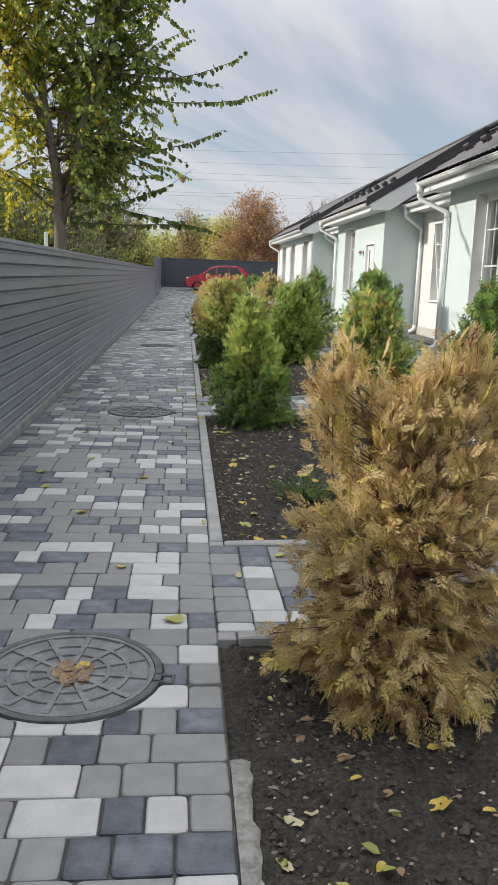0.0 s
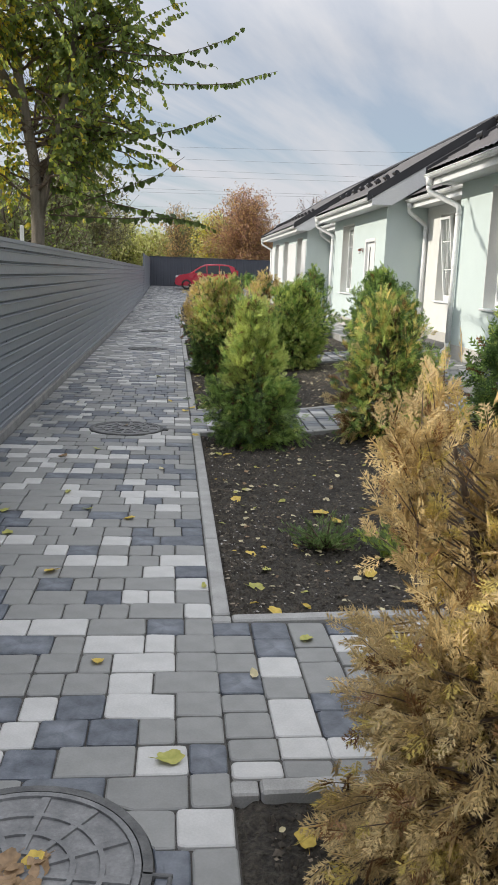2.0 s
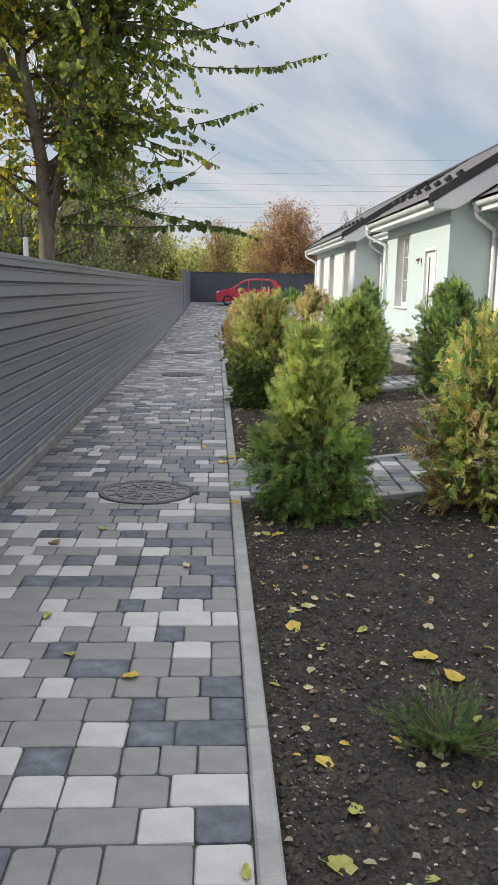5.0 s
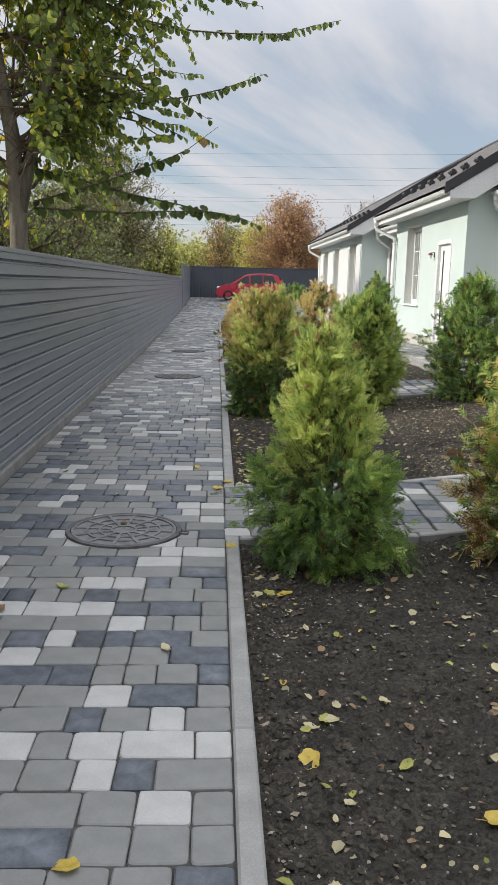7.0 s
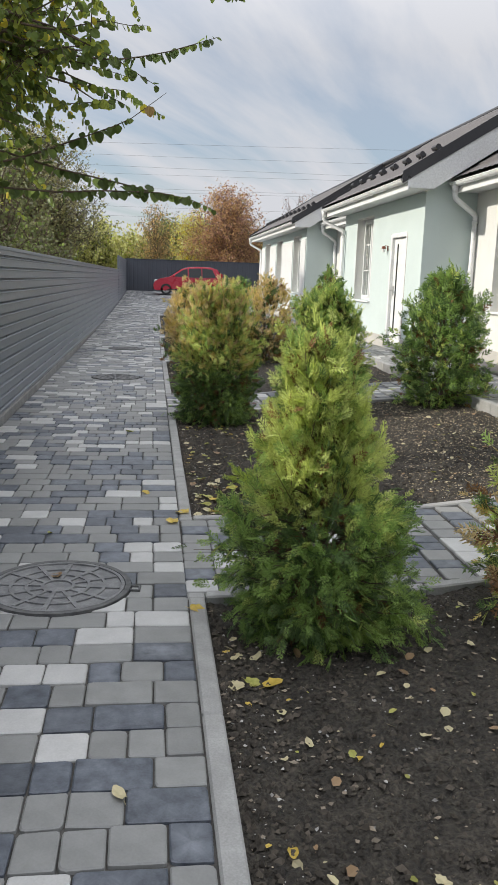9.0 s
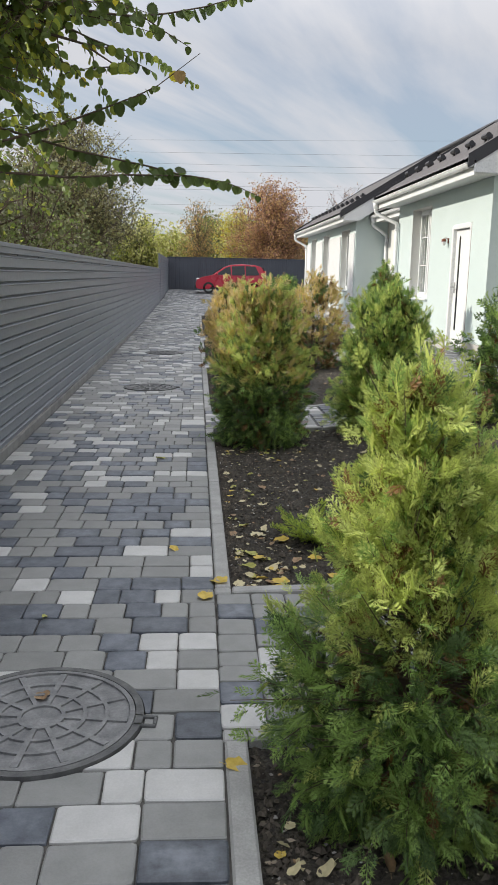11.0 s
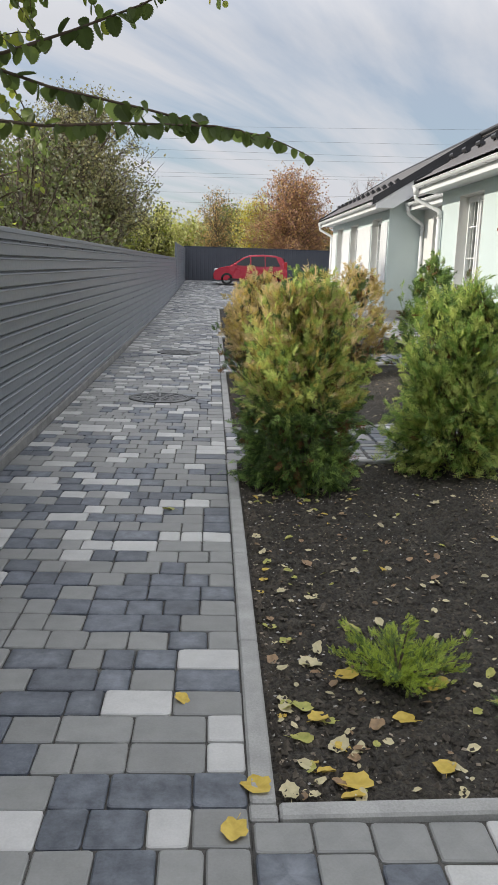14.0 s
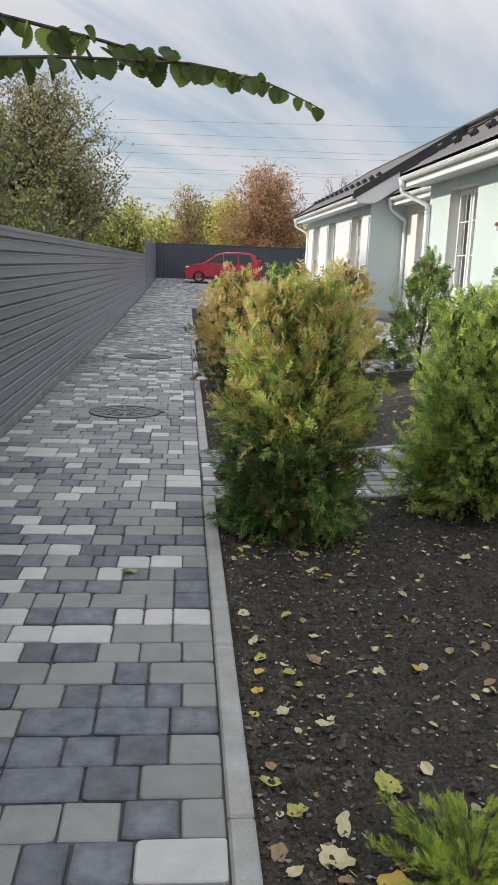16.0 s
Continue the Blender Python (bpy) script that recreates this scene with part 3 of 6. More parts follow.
def entrance_door(x, ya, yb, za, zb):
    d = thing("door", "", "")
    d.parent = house
    g = x + 0.03
    fr = Build()
    fr.box((g - 0.04, ya - 0.02, za), (g + 0.09, ya + 0.05, zb), 0, 0.008)
    fr.box((g - 0.04, yb - 0.05, za), (g + 0.09, yb + 0.02, zb), 0, 0.008)
    fr.box((g - 0.04, ya + 0.05, zb - 0.06), (g + 0.09, yb - 0.05, zb + 0.02), 0, 0.008)
    part("door_frame", fr, WHITE, d, "white door frame")
    leaf = Build()
    leaf.box((g + 0.02, ya + 0.055, za + 0.02), (g + 0.07, yb - 0.055, zb - 0.066), 0, 0.005)
    part("door_leaf", leaf, WHITE, d, "plain white steel door leaf")
    part("glass_strip", Build().box((g + 0.012, yb - 0.31, za + 0.30), (g + 0.022, yb - 0.245, zb - 0.17), 0, 0.003), CAR_GLASS, d, "narrow dark glass strip")
    for z in (za + 0.3, za + 1.0, zb - 0.4):
        part("hinge", Build().tube([(g + 0.012, ya + 0.052, z), (g + 0.012, ya + 0.052, z + 0.11)], 0.011, 8), STEEL, d)
    for y in (ya - 0.021, yb + 0.019):
        part("frame_edge", Build().box((g - 0.034, y, za), (g - 0.029, y + 0.002, zb + 0.02)), BRASS, d, "brown sealing line")
    h = Build()
    h.tube([(g + 0.02, yb - 0.14, za + 1.02), (g - 0.05, yb - 0.14, za + 1.02), (g - 0.05, yb - 0.26, za + 1.02)], 0.011, 8)
    h.box((g + 0.006, yb - 0.165, za + 0.92), (g + 0.02, yb - 0.115, za + 1.1), 0, 0.003)
    part("door_handle", h, STEEL, d, "steel lever handle", smooth=False)
    part("threshold", Build().box((x - 0.05, ya, za - 0.03), (x + 0.12, yb, za + 0.015), 0, 0.005), PLINTH, d)


def wall_lamp(x, y, z):
    l = thing("wall_lamp", "small dark red and white wall lantern beside the door", "wall lamp", (x, y, z))
    part("backplate", Build().box((-0.02, -0.035, -0.06), (0.0, 0.035, 0.06), 0, 0.005), BRASS, l)
    part("arm", Build().tube([(-0.01, 0, 0.03), (-0.07, 0, 0.07), (-0.11, 0, 0.03)], 0.009, 8), BRASS, l)
    cage = Build()
    cage.tube([(-0.11, 0, 0.05), (-0.11, 0, 0.03), (-0.11, 0, -0.02)], [0.012, 0.055, 0.06], 8)
    part("shade", cage, BRASS, l)
    part("lens", Build().tube([(-0.11, 0, -0.02), (-0.11, 0, -0.09), (-0.11, 0, -0.11)], [0.045, 0.038, 0.012], 8), WHITE, l, "white glass lens")
    return l


def roof_plane(xe, ze, y0, y1, x_top):
    """A pressed metal-tile roof: steps down the slope, waves along the eave."""
    b = Build()
    ys = np.arange(y0, y1 + 1e-6, (y1 - y0) / max(8, round((y1 - y0) / 0.0475)))
    prof, s = [], 0.0
    n = int((x_top - xe) / 0.30)
    for i in range(n):
        x = xe + (x_top - xe) * i / n
        x2 = xe + (x_top - xe) * (i + 1) / n
        prof += [(x, ze + (x - xe) * PITCH + 0.022), (x2, ze + (x2 - xe) * PITCH + 0.002)]
    wave = 0.016 * np.abs(np.sin(np.pi * (ys - y0) / 0.19))
    v = [(x, y, z + w) for x, z in prof for y, w in zip(ys, wave)]
    m = len(ys)
    b.add(v, [(i * m + j, i * m + j + 1, (i + 1) * m + j + 1, (i + 1) * m + j) for i in range(len(prof) - 1) for j in range(m - 1)])
    return b


def gutter(x, z, y0, y1):
    g = thing("gutter", "", "")
    g.parent = house
    b = Build()
    arc = [(x + 0.058 * math.cos(a), z + 0.058 * math.sin(a)) for a in np.linspace(math.pi, 2 * math.pi, 9)]
    arc_in = [(x + 0.052 * math.cos(a), z + 0.052 * math.sin(a)) for a in np.linspace(2 * math.pi, math.pi, 9)]
    b.extrude([(p, y0, q) for p, q in arc + arc_in], (0, y1 - y0, 0))
    b.tube([(x - 0.06, y0, z + 0.003), (x - 0.06, y1, z + 0.003)], 0.009, 8)
    b.extrude([(p, y0, q) for p, q in arc], (0, 0.006, 0))
    b.extrude([(p, y1 - 0.006, q) for p, q in arc], (0, 0.006, 0))
    part("channel", b, WHITE, g)
    n = max(2, round((y1 - y0) / 0.6))
    for i in range(n):
        y = y0 + 0.25 + (y1 - y0 - 0.5) * i / (n - 1)
        br = Build()
        arc2 = [(x + 0.066 * math.cos(a), z + 0.066 * math.sin(a)) for a in np.linspace(math.pi, 2 * math.pi, 9)]
        br.extrude([(p, y - 0.016, q) for p, q in arc2] + [(p, y - 0.016, q) for p, q in arc_in], (0, 0.032, 0))
        part("bracket", br, WHITE, g)


def downpipe(x, z, y, wall_x, wall_y, foot):
    """A white pipe with two elbows: from the gutter back to the wall, down it, and out at the foot."""
    d = thing("downpipe", "", "")
    d.parent = house
    part("funnel", Build().tube([(x, y, z - 0.03), (x, y, z - 0.10), (x, y, z - 0.17)], [0.06, 0.055, 0.042], 12), WHITE, d, smooth=True)
    px = wall_x - 0.065
    part("elbow", Build().tube([(x, y, z - 0.14), (x, y, z - 0.20), (x + 0.02, y, z - 0.25), (px - 0.02, wall_y, z - 0.47), (px, wall_y, z - 0.51), (px, wall_y, z - 0.58)], 0.042, 12), WHITE, d, smooth=True)
    part("pipe", Build().tube([(px, wall_y, z - 0.55), (px, wall_y, foot + 0.16)], 0.041, 12), WHITE, d, smooth=True)
    part("shoe", Build().tube([(px, wall_y, foot + 0.20), (px, wall_y, foot + 0.13), (px - 0.05, wall_y, foot + 0.07), (px - 0.13, wall_y, foot + 0.04)], 0.045, 12), WHITE, d, smooth=True)
    for q in (z - 0.62, (z + foot) / 2):
        part("clip", Build().tube([(px, wall_y, q), (px, wall_y, q + 0.03)], 0.05, 12), WHITE, d)


def snow_guard(y):
    x = 4.62
    z = EAVE_Z + (x - EAVE_X) * PITCH + 0.02
    b = Build()
    b.box((x - 0.02, y - 0.11, z - 0.03), (x + 0.16, y + 0.11, z + 0.05), 0, 0.006)
    b.tube([(x - 0.05, y - 0.12, z + 0.09), (x - 0.05, y + 0.12, z + 0.09)], 0.045, 8)
    b.box((x - 0.05, y - 0.10, z - 0.02), (x + 0.02, y - 0.06, z + 0.10))
    b.box((x - 0.05, y + 0.06, z - 0.02), (x + 0.02, y + 0.10, z + 0.10))
    part("snow_guard", b, ROOF_TRIM, house, "black metal snow guard")


def bay(y0, y1, holes, y_gut, windows, doors, pipe=True):
    """A projecting house front between y0 and y1, under its own stretch of roof."""
    part("wall", wall_openings(FRONT, FRONT + 0.3, y0, y1, 0.0, 3.02, holes), STUCCO, house)
    part("base_course", wall_openings(FRONT - 0.02, FRONT - 0.001, y0 - 0.02, y1 + 0.02, 0.0, 0.53, [(a - 0.02, e + 0.02, -1, c) for a, e, z, c in holes if z < 0.6]), BASE_STUCCO, house, "grey rendered base of the wall")
    for y, s in ((y0, 1), (y1, -1)):
        side = Build()
        x_in = RIDGE_X
        a, e = (y, y + 0.3) if s > 0 else (y - 0.3, y)
        top = lambda x: EAVE_Z + (x - EAVE_X) * PITCH - 0.10
        side.extrude([(FRONT + 0.3, a, 0.0), (x_in, a, 0.0), (x_in, a, top(x_in)), (FRONT + 0.3, a, top(FRONT + 0.3))], (0, e - a, 0))
        side.extrude([(FRONT + 0.001, a + 0.001, 3.02), (FRONT + 0.3, a + 0.001, 3.02), (FRONT + 0.3, a + 0.001, top(FRONT + 0.3)), (FRONT + 0.001, a + 0.001, top(FRONT))], (0, e - a - 0.002, 0))
        part("wall", side, STUCCO, house)
        part("base_course", Build().box((FRONT - 0.02, y - 0.02 if s > 0 else y, 0.0), (BACK, y if s > 0 else y + 0.02, 0.53)), BASE_STUCCO, house, "grey rendered base of the wall")
    v0, v1 = y0 - 0.32, y1 + 0.32
    part("roof", roof_plane(EAVE_X - 0.06, EAVE_Z - 0.01, v0, v1, RIDGE_X), ROOF, house, "dark grey pressed metal tile roof", smooth=True)
    # boxed eave: soffit, fascia, sloping verge soffit and dark barge boards
    part("soffit", Build().box((EAVE_X + 0.04, v0, 3.02), (FRONT + 0.02, v1, 3.04)), SOFFIT, house, "white soffit boarding")
    part("fascia", Build().box((EAVE_X + 0.02, v0, 2.985), (EAVE_X + 0.042, v1, EAVE_Z - 0.012)), WHITE, house, "white fascia board")
    for a, e in ((v0 + 0.015, y0 - 0.004), (y1 + 0.004, v1 - 0.015)):
        box_end = Build()
        run = RIDGE_X - FRONT
        box_end.extrude([(EAVE_X + 0.044, a, 3.012), (FRONT, a, 3.012), (RIDGE_X, a, 3.012 + run * PITCH), (RIDGE_X, a, EAVE_Z + (RIDGE_X - EAVE_X) * PITCH - 0.03), (EAVE_X + 0.044, a, EAVE_Z - 0.02)], (0, e - a, 0))
        part("verge_box", box_end, SOFFIT, house, "pale boxed roof edge below the barge board")
    for a in (v0, v1 - 0.02):
        barge = Build()
        z_a, z_b = EAVE_Z - 0.12, EAVE_Z + (RIDGE_X - EAVE_X) * PITCH - 0.12
        barge.extrude([(EAVE_X - 0.07, a, z_a), (RIDGE_X, a, z_b), (RIDGE_X, a, z_b + 0.20), (EAVE_X - 0.07, a, z_a + 0.19)], (0, 0.02, 0))
        part("barge_board", barge, ROOF_TRIM, house, "black steel barge board")
    gutter(EAVE_X - 0.035, EAVE_Z - 0.06, v0 + 0.01, y_gut)
    for w in windows:
        window(FRONT, *w)
    for d in doors:
        entrance_door(FRONT, *d)
        wall_lamp(FRONT, d[1] + 0.22, 2.17).scale = (0.75, 0.75, 0.75)
    for y in np.arange(v0 + 0.45, v1 - 0.2, 0.8):
        snow_guard(y)
    if pipe:
        downpipe(EAVE_X - 0.035, EAVE_Z - 0.06, y_gut - 0.12, FRONT, y1 - 0.10, FLOOR - 0.02)


def recess(y0, y1, win, tilt):
    """The set-back stretch between two fronts."""
    holes = [win] if win else []
    part("wall", wall_openings(BACK, BACK + 0.3, y0 - 0.01, y1 + 0.01, 0.0, 3.02, holes), REVEAL, house)
    part("base_course", wall_openings(BACK - 0.02, BACK - 0.001, y0, y1, 0.0, 0.53, []), BASE_STUCCO, house, "grey rendered base of the wall")
    xe = 4.86
    part("roof", roof_plane(xe - 0.06, EAVE_Z - 0.01, y0, y1, RIDGE_X + 0.3), ROOF, house, "dark grey pressed metal tile roof", smooth=True)
    part("soffit", Build().box((xe + 0.04, y0, 3.02), (BACK + 0.02, y1, 3.04)), SOFFIT, house, "white soffit boarding")
    part("fascia", Build().box((xe + 0.02, y0, 2.985), (xe + 0.042, y1, EAVE_Z - 0.012)), WHITE, house, "white fascia board")
    gutter(xe - 0.035, EAVE_Z - 0.06, y0 + 0.02, y1 - 0.10)
    downpipe(xe - 0.035, EAVE_Z - 0.06, y1 - 0.22, BACK, y1 - 0.12, FLOOR - 0.02)
    if win:
        window(BACK, *win, 0.5, tilt)


WIN1, DOOR1 = (21.62, 22.95, 1.15, 2.85), (19.32, 20.26, FLOOR + 0.01, 2.40)
WIN0, DOOR0 = (11.05, 12.60, 1.15, 2.85), (8.80, 9.74, FLOOR + 0.01, 2.40)
bay(7.95, 13.90, [WIN0, DOOR0], 14.22, [WIN0], [DOOR0])
recess(13.90, 18.45, (16.15, 17.55, 1.13, 2.83), -7.0)
bay(18.45, 24.12, [WIN1, DOOR1], 24.46, [WIN1], [DOOR1])
recess(24.12, 28.93, (26.6, 28.0, 1.13, 2.83), 0.0)
W2 = [(29.85, 31.15, 1.15, 2.85), (33.4, 34.7, 1.15, 2.85), (36.3, 37.6, 1.15, 2.85)]
bay(28.93, 38.75, W2, 39.05, W2, [])
# white ribbed boarding between the windows of the far front
for a, e in ((29.0, 29.78), (31.24, 33.32), (34.8, 36.22), (37.7, 38.66)):
    board = Build()
    n = max(3, round((e - a) / 0.2))
    for k in range(n):
        y = a + (e - a) * k / n
        board.box((FRONT - 0.032, y + 0.006, 0.56), (FRONT - 0.004, y + (e - a) / n - 0.006, 2.72), 0, 0.008)
    part("boarding", board, WHITE, house, "white ribbed wall boarding", kind="stuff")
part("ridge_cap", Build().tube([(RIDGE_X, 7.0, EAVE_Z + (RIDGE_X - EAVE_X) * PITCH + 0.03), (RIDGE_X, 39.1, EAVE_Z + (RIDGE_X - EAVE_X) * PITCH + 0.03)], 0.06, 10), ROOF_TRIM, house, smooth=True)
rear = Build()
zr = EAVE_Z + (RIDGE_X - EAVE_X) * PITCH
rear.extrude([(RIDGE_X, 7.6, zr), (RIDGE_X, 7.6, zr - 0.06), (HOUSE_R + 0.4, 7.6, zr - 2.0), (HOUSE_R + 0.4, 7.6, zr - 1.94)], (0, 31.4, 0))
part("roof", rear, ROOF, house, "dark grey pressed metal tile roof")
shell = Build()
shell.box((HOUSE_R - 0.3, 7.95, 0), (HOUSE_R, 38.75, 3.3))
shell.box((RIDGE_X, 8.25, 0), (HOUSE_R - 0.3, 8.3, 3.2))
part("wall", shell, STUCCO, house)
room = Build()
room.box((FRONT + 0.32, 8.3, 0.30), (HOUSE_R - 0.35, 38.4, 0.34))
room.box((6.6, 8.3, 0.34), (6.65, 38.4, 3.0))
room.box((BACK + 0.32, 8.3, 2.98), (6.6, 38.4, 3.0))
part("room_lining", room, ROOM, house)

# paved apron along the houses
apron = Build()
apron.box((APRON_X, -4.0, -0.3), (BACK - 0.021, 40.0, FLOOR - 0.075))
apron = tagged(part("apron", apron, JOINT, kind="structure"), "pale paved strip along the house fronts", "pavement")
for i in range(44):
    b = Build().box((APRON_X - 0.08, -4 + i + 0.003, -0.3), (APRON_X - 0.002, -3 + i - 0.003, FLOOR - 0.03), 0, 0.008)
    tagged(part("kerb_stone", b, KERB, kind="structure"), "pale concrete edging of the house apron", "kerb", "apron edging")

# ---- manhole covers ----


def ring(b, r0, r1, z0, z1, n=48, slot=0):
    a = np.linspace(0, 2 * math.pi, n, endpoint=False)
    v = [(r * math.cos(t), r * math.sin(t), z) for r, z in ((r0, z0), (r0, z1), (r1, z1), (r1, z0)) for t in a]
    f = [(k * n + i, k * n + (i + 1) % n, ((k + 1) % 4) * n + (i + 1) % n, ((k + 1) % 4) * n + i) for k in range(4) for i in range(n)]
    b.add(v, f, slot)


def manhole(x, y, turn):
    m = thing("manhole_cover", "round weathered grey polymer manhole cover set in the pavers", "manhole cover", pose(x, y, float(rise(y)), 0, 0, turn), "manhole covers in the path")
    fr = Build()
    ring(fr, 0.326, COVER_R, -0.05, 0.010, 64)
    part("rim", fr, CAST_DARK, m, "dark rough cover rim")
    lid = Build()
    a = np.linspace(0, 2 * math.pi, 56, endpoint=False)
    lid.add([(0.323 * math.cos(t), 0.323 * math.sin(t), 0.001) for t in a] + [(0.323 * math.cos(t), 0.323 * math.sin(t), -0.05) for t in a],
            [tuple(range(56))] + [(i + 56, (i + 1) % 56 + 56, (i + 1) % 56, i) for i in range(56)])
    lid = part("lid", lid, CAST, m)
    rings = Build()
    for r in (0.075, 0.15, 0.225):
        ring(rings, r - 0.007, r + 0.007, -0.002, 0.009, 48)
    ring(rings, 0.305, 0.322, -0.002, 0.010, 56)
    part("ring_ribs", rings, CAST, lid)
    spokes = Build()
    for k in range(12):
        t = 2 * math.pi * k / 12
        c, s = math.cos(t), math.sin(t)
        o = [(0.08, -0.008), (0.30, -0.012), (0.30, 0.012), (0.08, 0.008)]
        spokes.extrude([(c * p - s * q, s * p + c * q, -0.002) for p, q in o], (0, 0, 0.0105))
    part("spoke_ribs", spokes, CAST, lid)
    lug = Build()
    for q in (-0.034, 0.022):
        lug.box((COVER_R - 0.03, q, -0.03), (COVER_R + 0.05, q + 0.012, 0.010), 0, 0.003)
    lug.box((COVER_R + 0.038, -0.022, -0.03), (COVER_R + 0.05, 0.022, 0.010), 0, 0.003)
    lug.box((COVER_R - 0.03, -0.022, -0.05), (COVER_R + 0.038, 0.022, -0.03))
    part("hinge_lug", lug, CAST_DARK, m, "dark hinge pocket of the cover")
    return m


for (cx, cy), turn in zip(COVERS, (-8, -6, 4, -3)):
    manhole(cx, cy, turn)

# ---- thujas and junipers ----


def spray(rng, pairs, spread, width, droop, twiglets=2):
    """One flat feathery frond along x: a stem with forked branchlets to both sides, all in triangles."""
    v, f = [], []

    def blade(p, d, length, w):
        d = d / np.linalg.norm(d)
        s = np.array([-d[1], d[0], 0.0]) * w
        m_ = p + d * length * 0.55
        k = len(v)
        v.extend([p, m_ + s, p + d * length, m_ - s])
        f.extend([(k, k + 1, k + 2), (k, k + 2, k + 3)])

    def tip(p, d, length, w):
        d = d / np.linalg.norm(d)
        s = np.array([-d[1], d[0], 0.0]) * w
        k = len(v)
        v.extend([p + s, p + d * length, p - s])
        f.append((k, k + 1, k + 2))

    blade(np.zeros(3), np.array([1.0, 0, 0]), 1.0, width * 0.8)
    for i in range(pairs):
        for s in (-1, 1):
            u = 0.08 + 0.80 * (i + 0.25 * s) / pairs
            length = (0.44 - 0.36 * abs(u - 0.28)) * rng.uniform(0.75, 1.2)
            ang = spread * rng.uniform(0.8, 1.15)
            d = np.array([math.cos(ang), s * math.sin(ang), rng.uniform(-0.28, 0.28)])
            p = np.array([u, 0.0, 0.0])
            blade(p, d, length, width)
            for k in range(twiglets):
                q = p + d * length * (0.25 + 0.5 * k / twiglets)
                for turn in (0.1, 1.75):
                    a = ang * turn + rng.normal(0, 0.12)
                    tip(q, np.array([math.cos(a), s * math.sin(a), 0.03]), length * rng.uniform(0.3, 0.48), width * 0.9)
    v = np.array(v)
    v[:, 2] -= droop * v[:, 0] ** 2
    v[:, 2] += 0.05 * np.sin(5 * v[:, 1])
    return v, np.array(f)


spray_rng = np.random.RandomState(21)
SPRAYS = [spray(spray_rng, 5, 0.78, 0.023, d, 2) for d in (-0.1, 0.1, 0.3, 0.5)]
SPRAYS_FINE = [spray(spray_rng, 6, 0.5, 0.018, d, 1) for d in (-0.15, 0.0, 0.15, 0.3)]
SPRAYS_MID = [spray(spray_rng, 4, 0.75, 0.036, d, 1) for d in (-0.1, 0.1, 0.3, 0.5)]
SPRAYS_FAR = [spray(spray_rng, 3, 0.75, 0.052, d, 1) for d in (-0.1, 0.1, 0.3)]


def place_sprays(items, protos):
    """items: (origin, direction, plane hint, length, slot, prototype); all sprays as one build."""
    V, F, M, n = [], [], [], 0
    for o, d, h, size, slot, k in items:
        d = d / np.linalg.norm(d)
        w = np.cross(h, d)
        w = w / (np.linalg.norm(w) + 1e-9)
        u = np.cross(d, w)
        pv, pf = protos[k % len(protos)]
        V.append(o + (pv @ np.stack([d, w, u])) * size)
        F.append(pf + n)
        M.append(np.full(len(pf), slot))
        n += len(pv)
    b = Build()
    b.v, b.n, b.f, b.m = V, n, np.vstack(F), np.concatenate(M).tolist()
    return b


CONE = ((0.0, 0.78), (0.12, 0.98), (0.32, 1.0), (0.5, 0.74), (0.7, 0.52), (0.87, 0.30), (1.0, 0.05))
SKIRT = ((0.0, 0.60), (0.1, 0.86), (0.28, 1.0), (0.43, 0.93), (0.52, 0.60), (0.68, 0.50), (0.85, 0.33), (1.0, 0.08))
BARREL = ((0.0, 0.6), (0.15, 0.86), (0.4, 1.0), (0.65, 0.95), (0.83, 0.72), (0.94, 0.42), (1.0, 0.12))
EGG = ((0.0, 0.66), (0.14, 0.93), (0.34, 1.0), (0.58, 0.9), (0.78, 0.68), (0.92, 0.42), (1.0, 0.12))
RAGGED = ((0.0, 0.74), (0.14, 0.98), (0.4, 0.92), (0.62, 0.74), (0.8, 0.52), (0.92, 0.30), (1.0, 0.10))


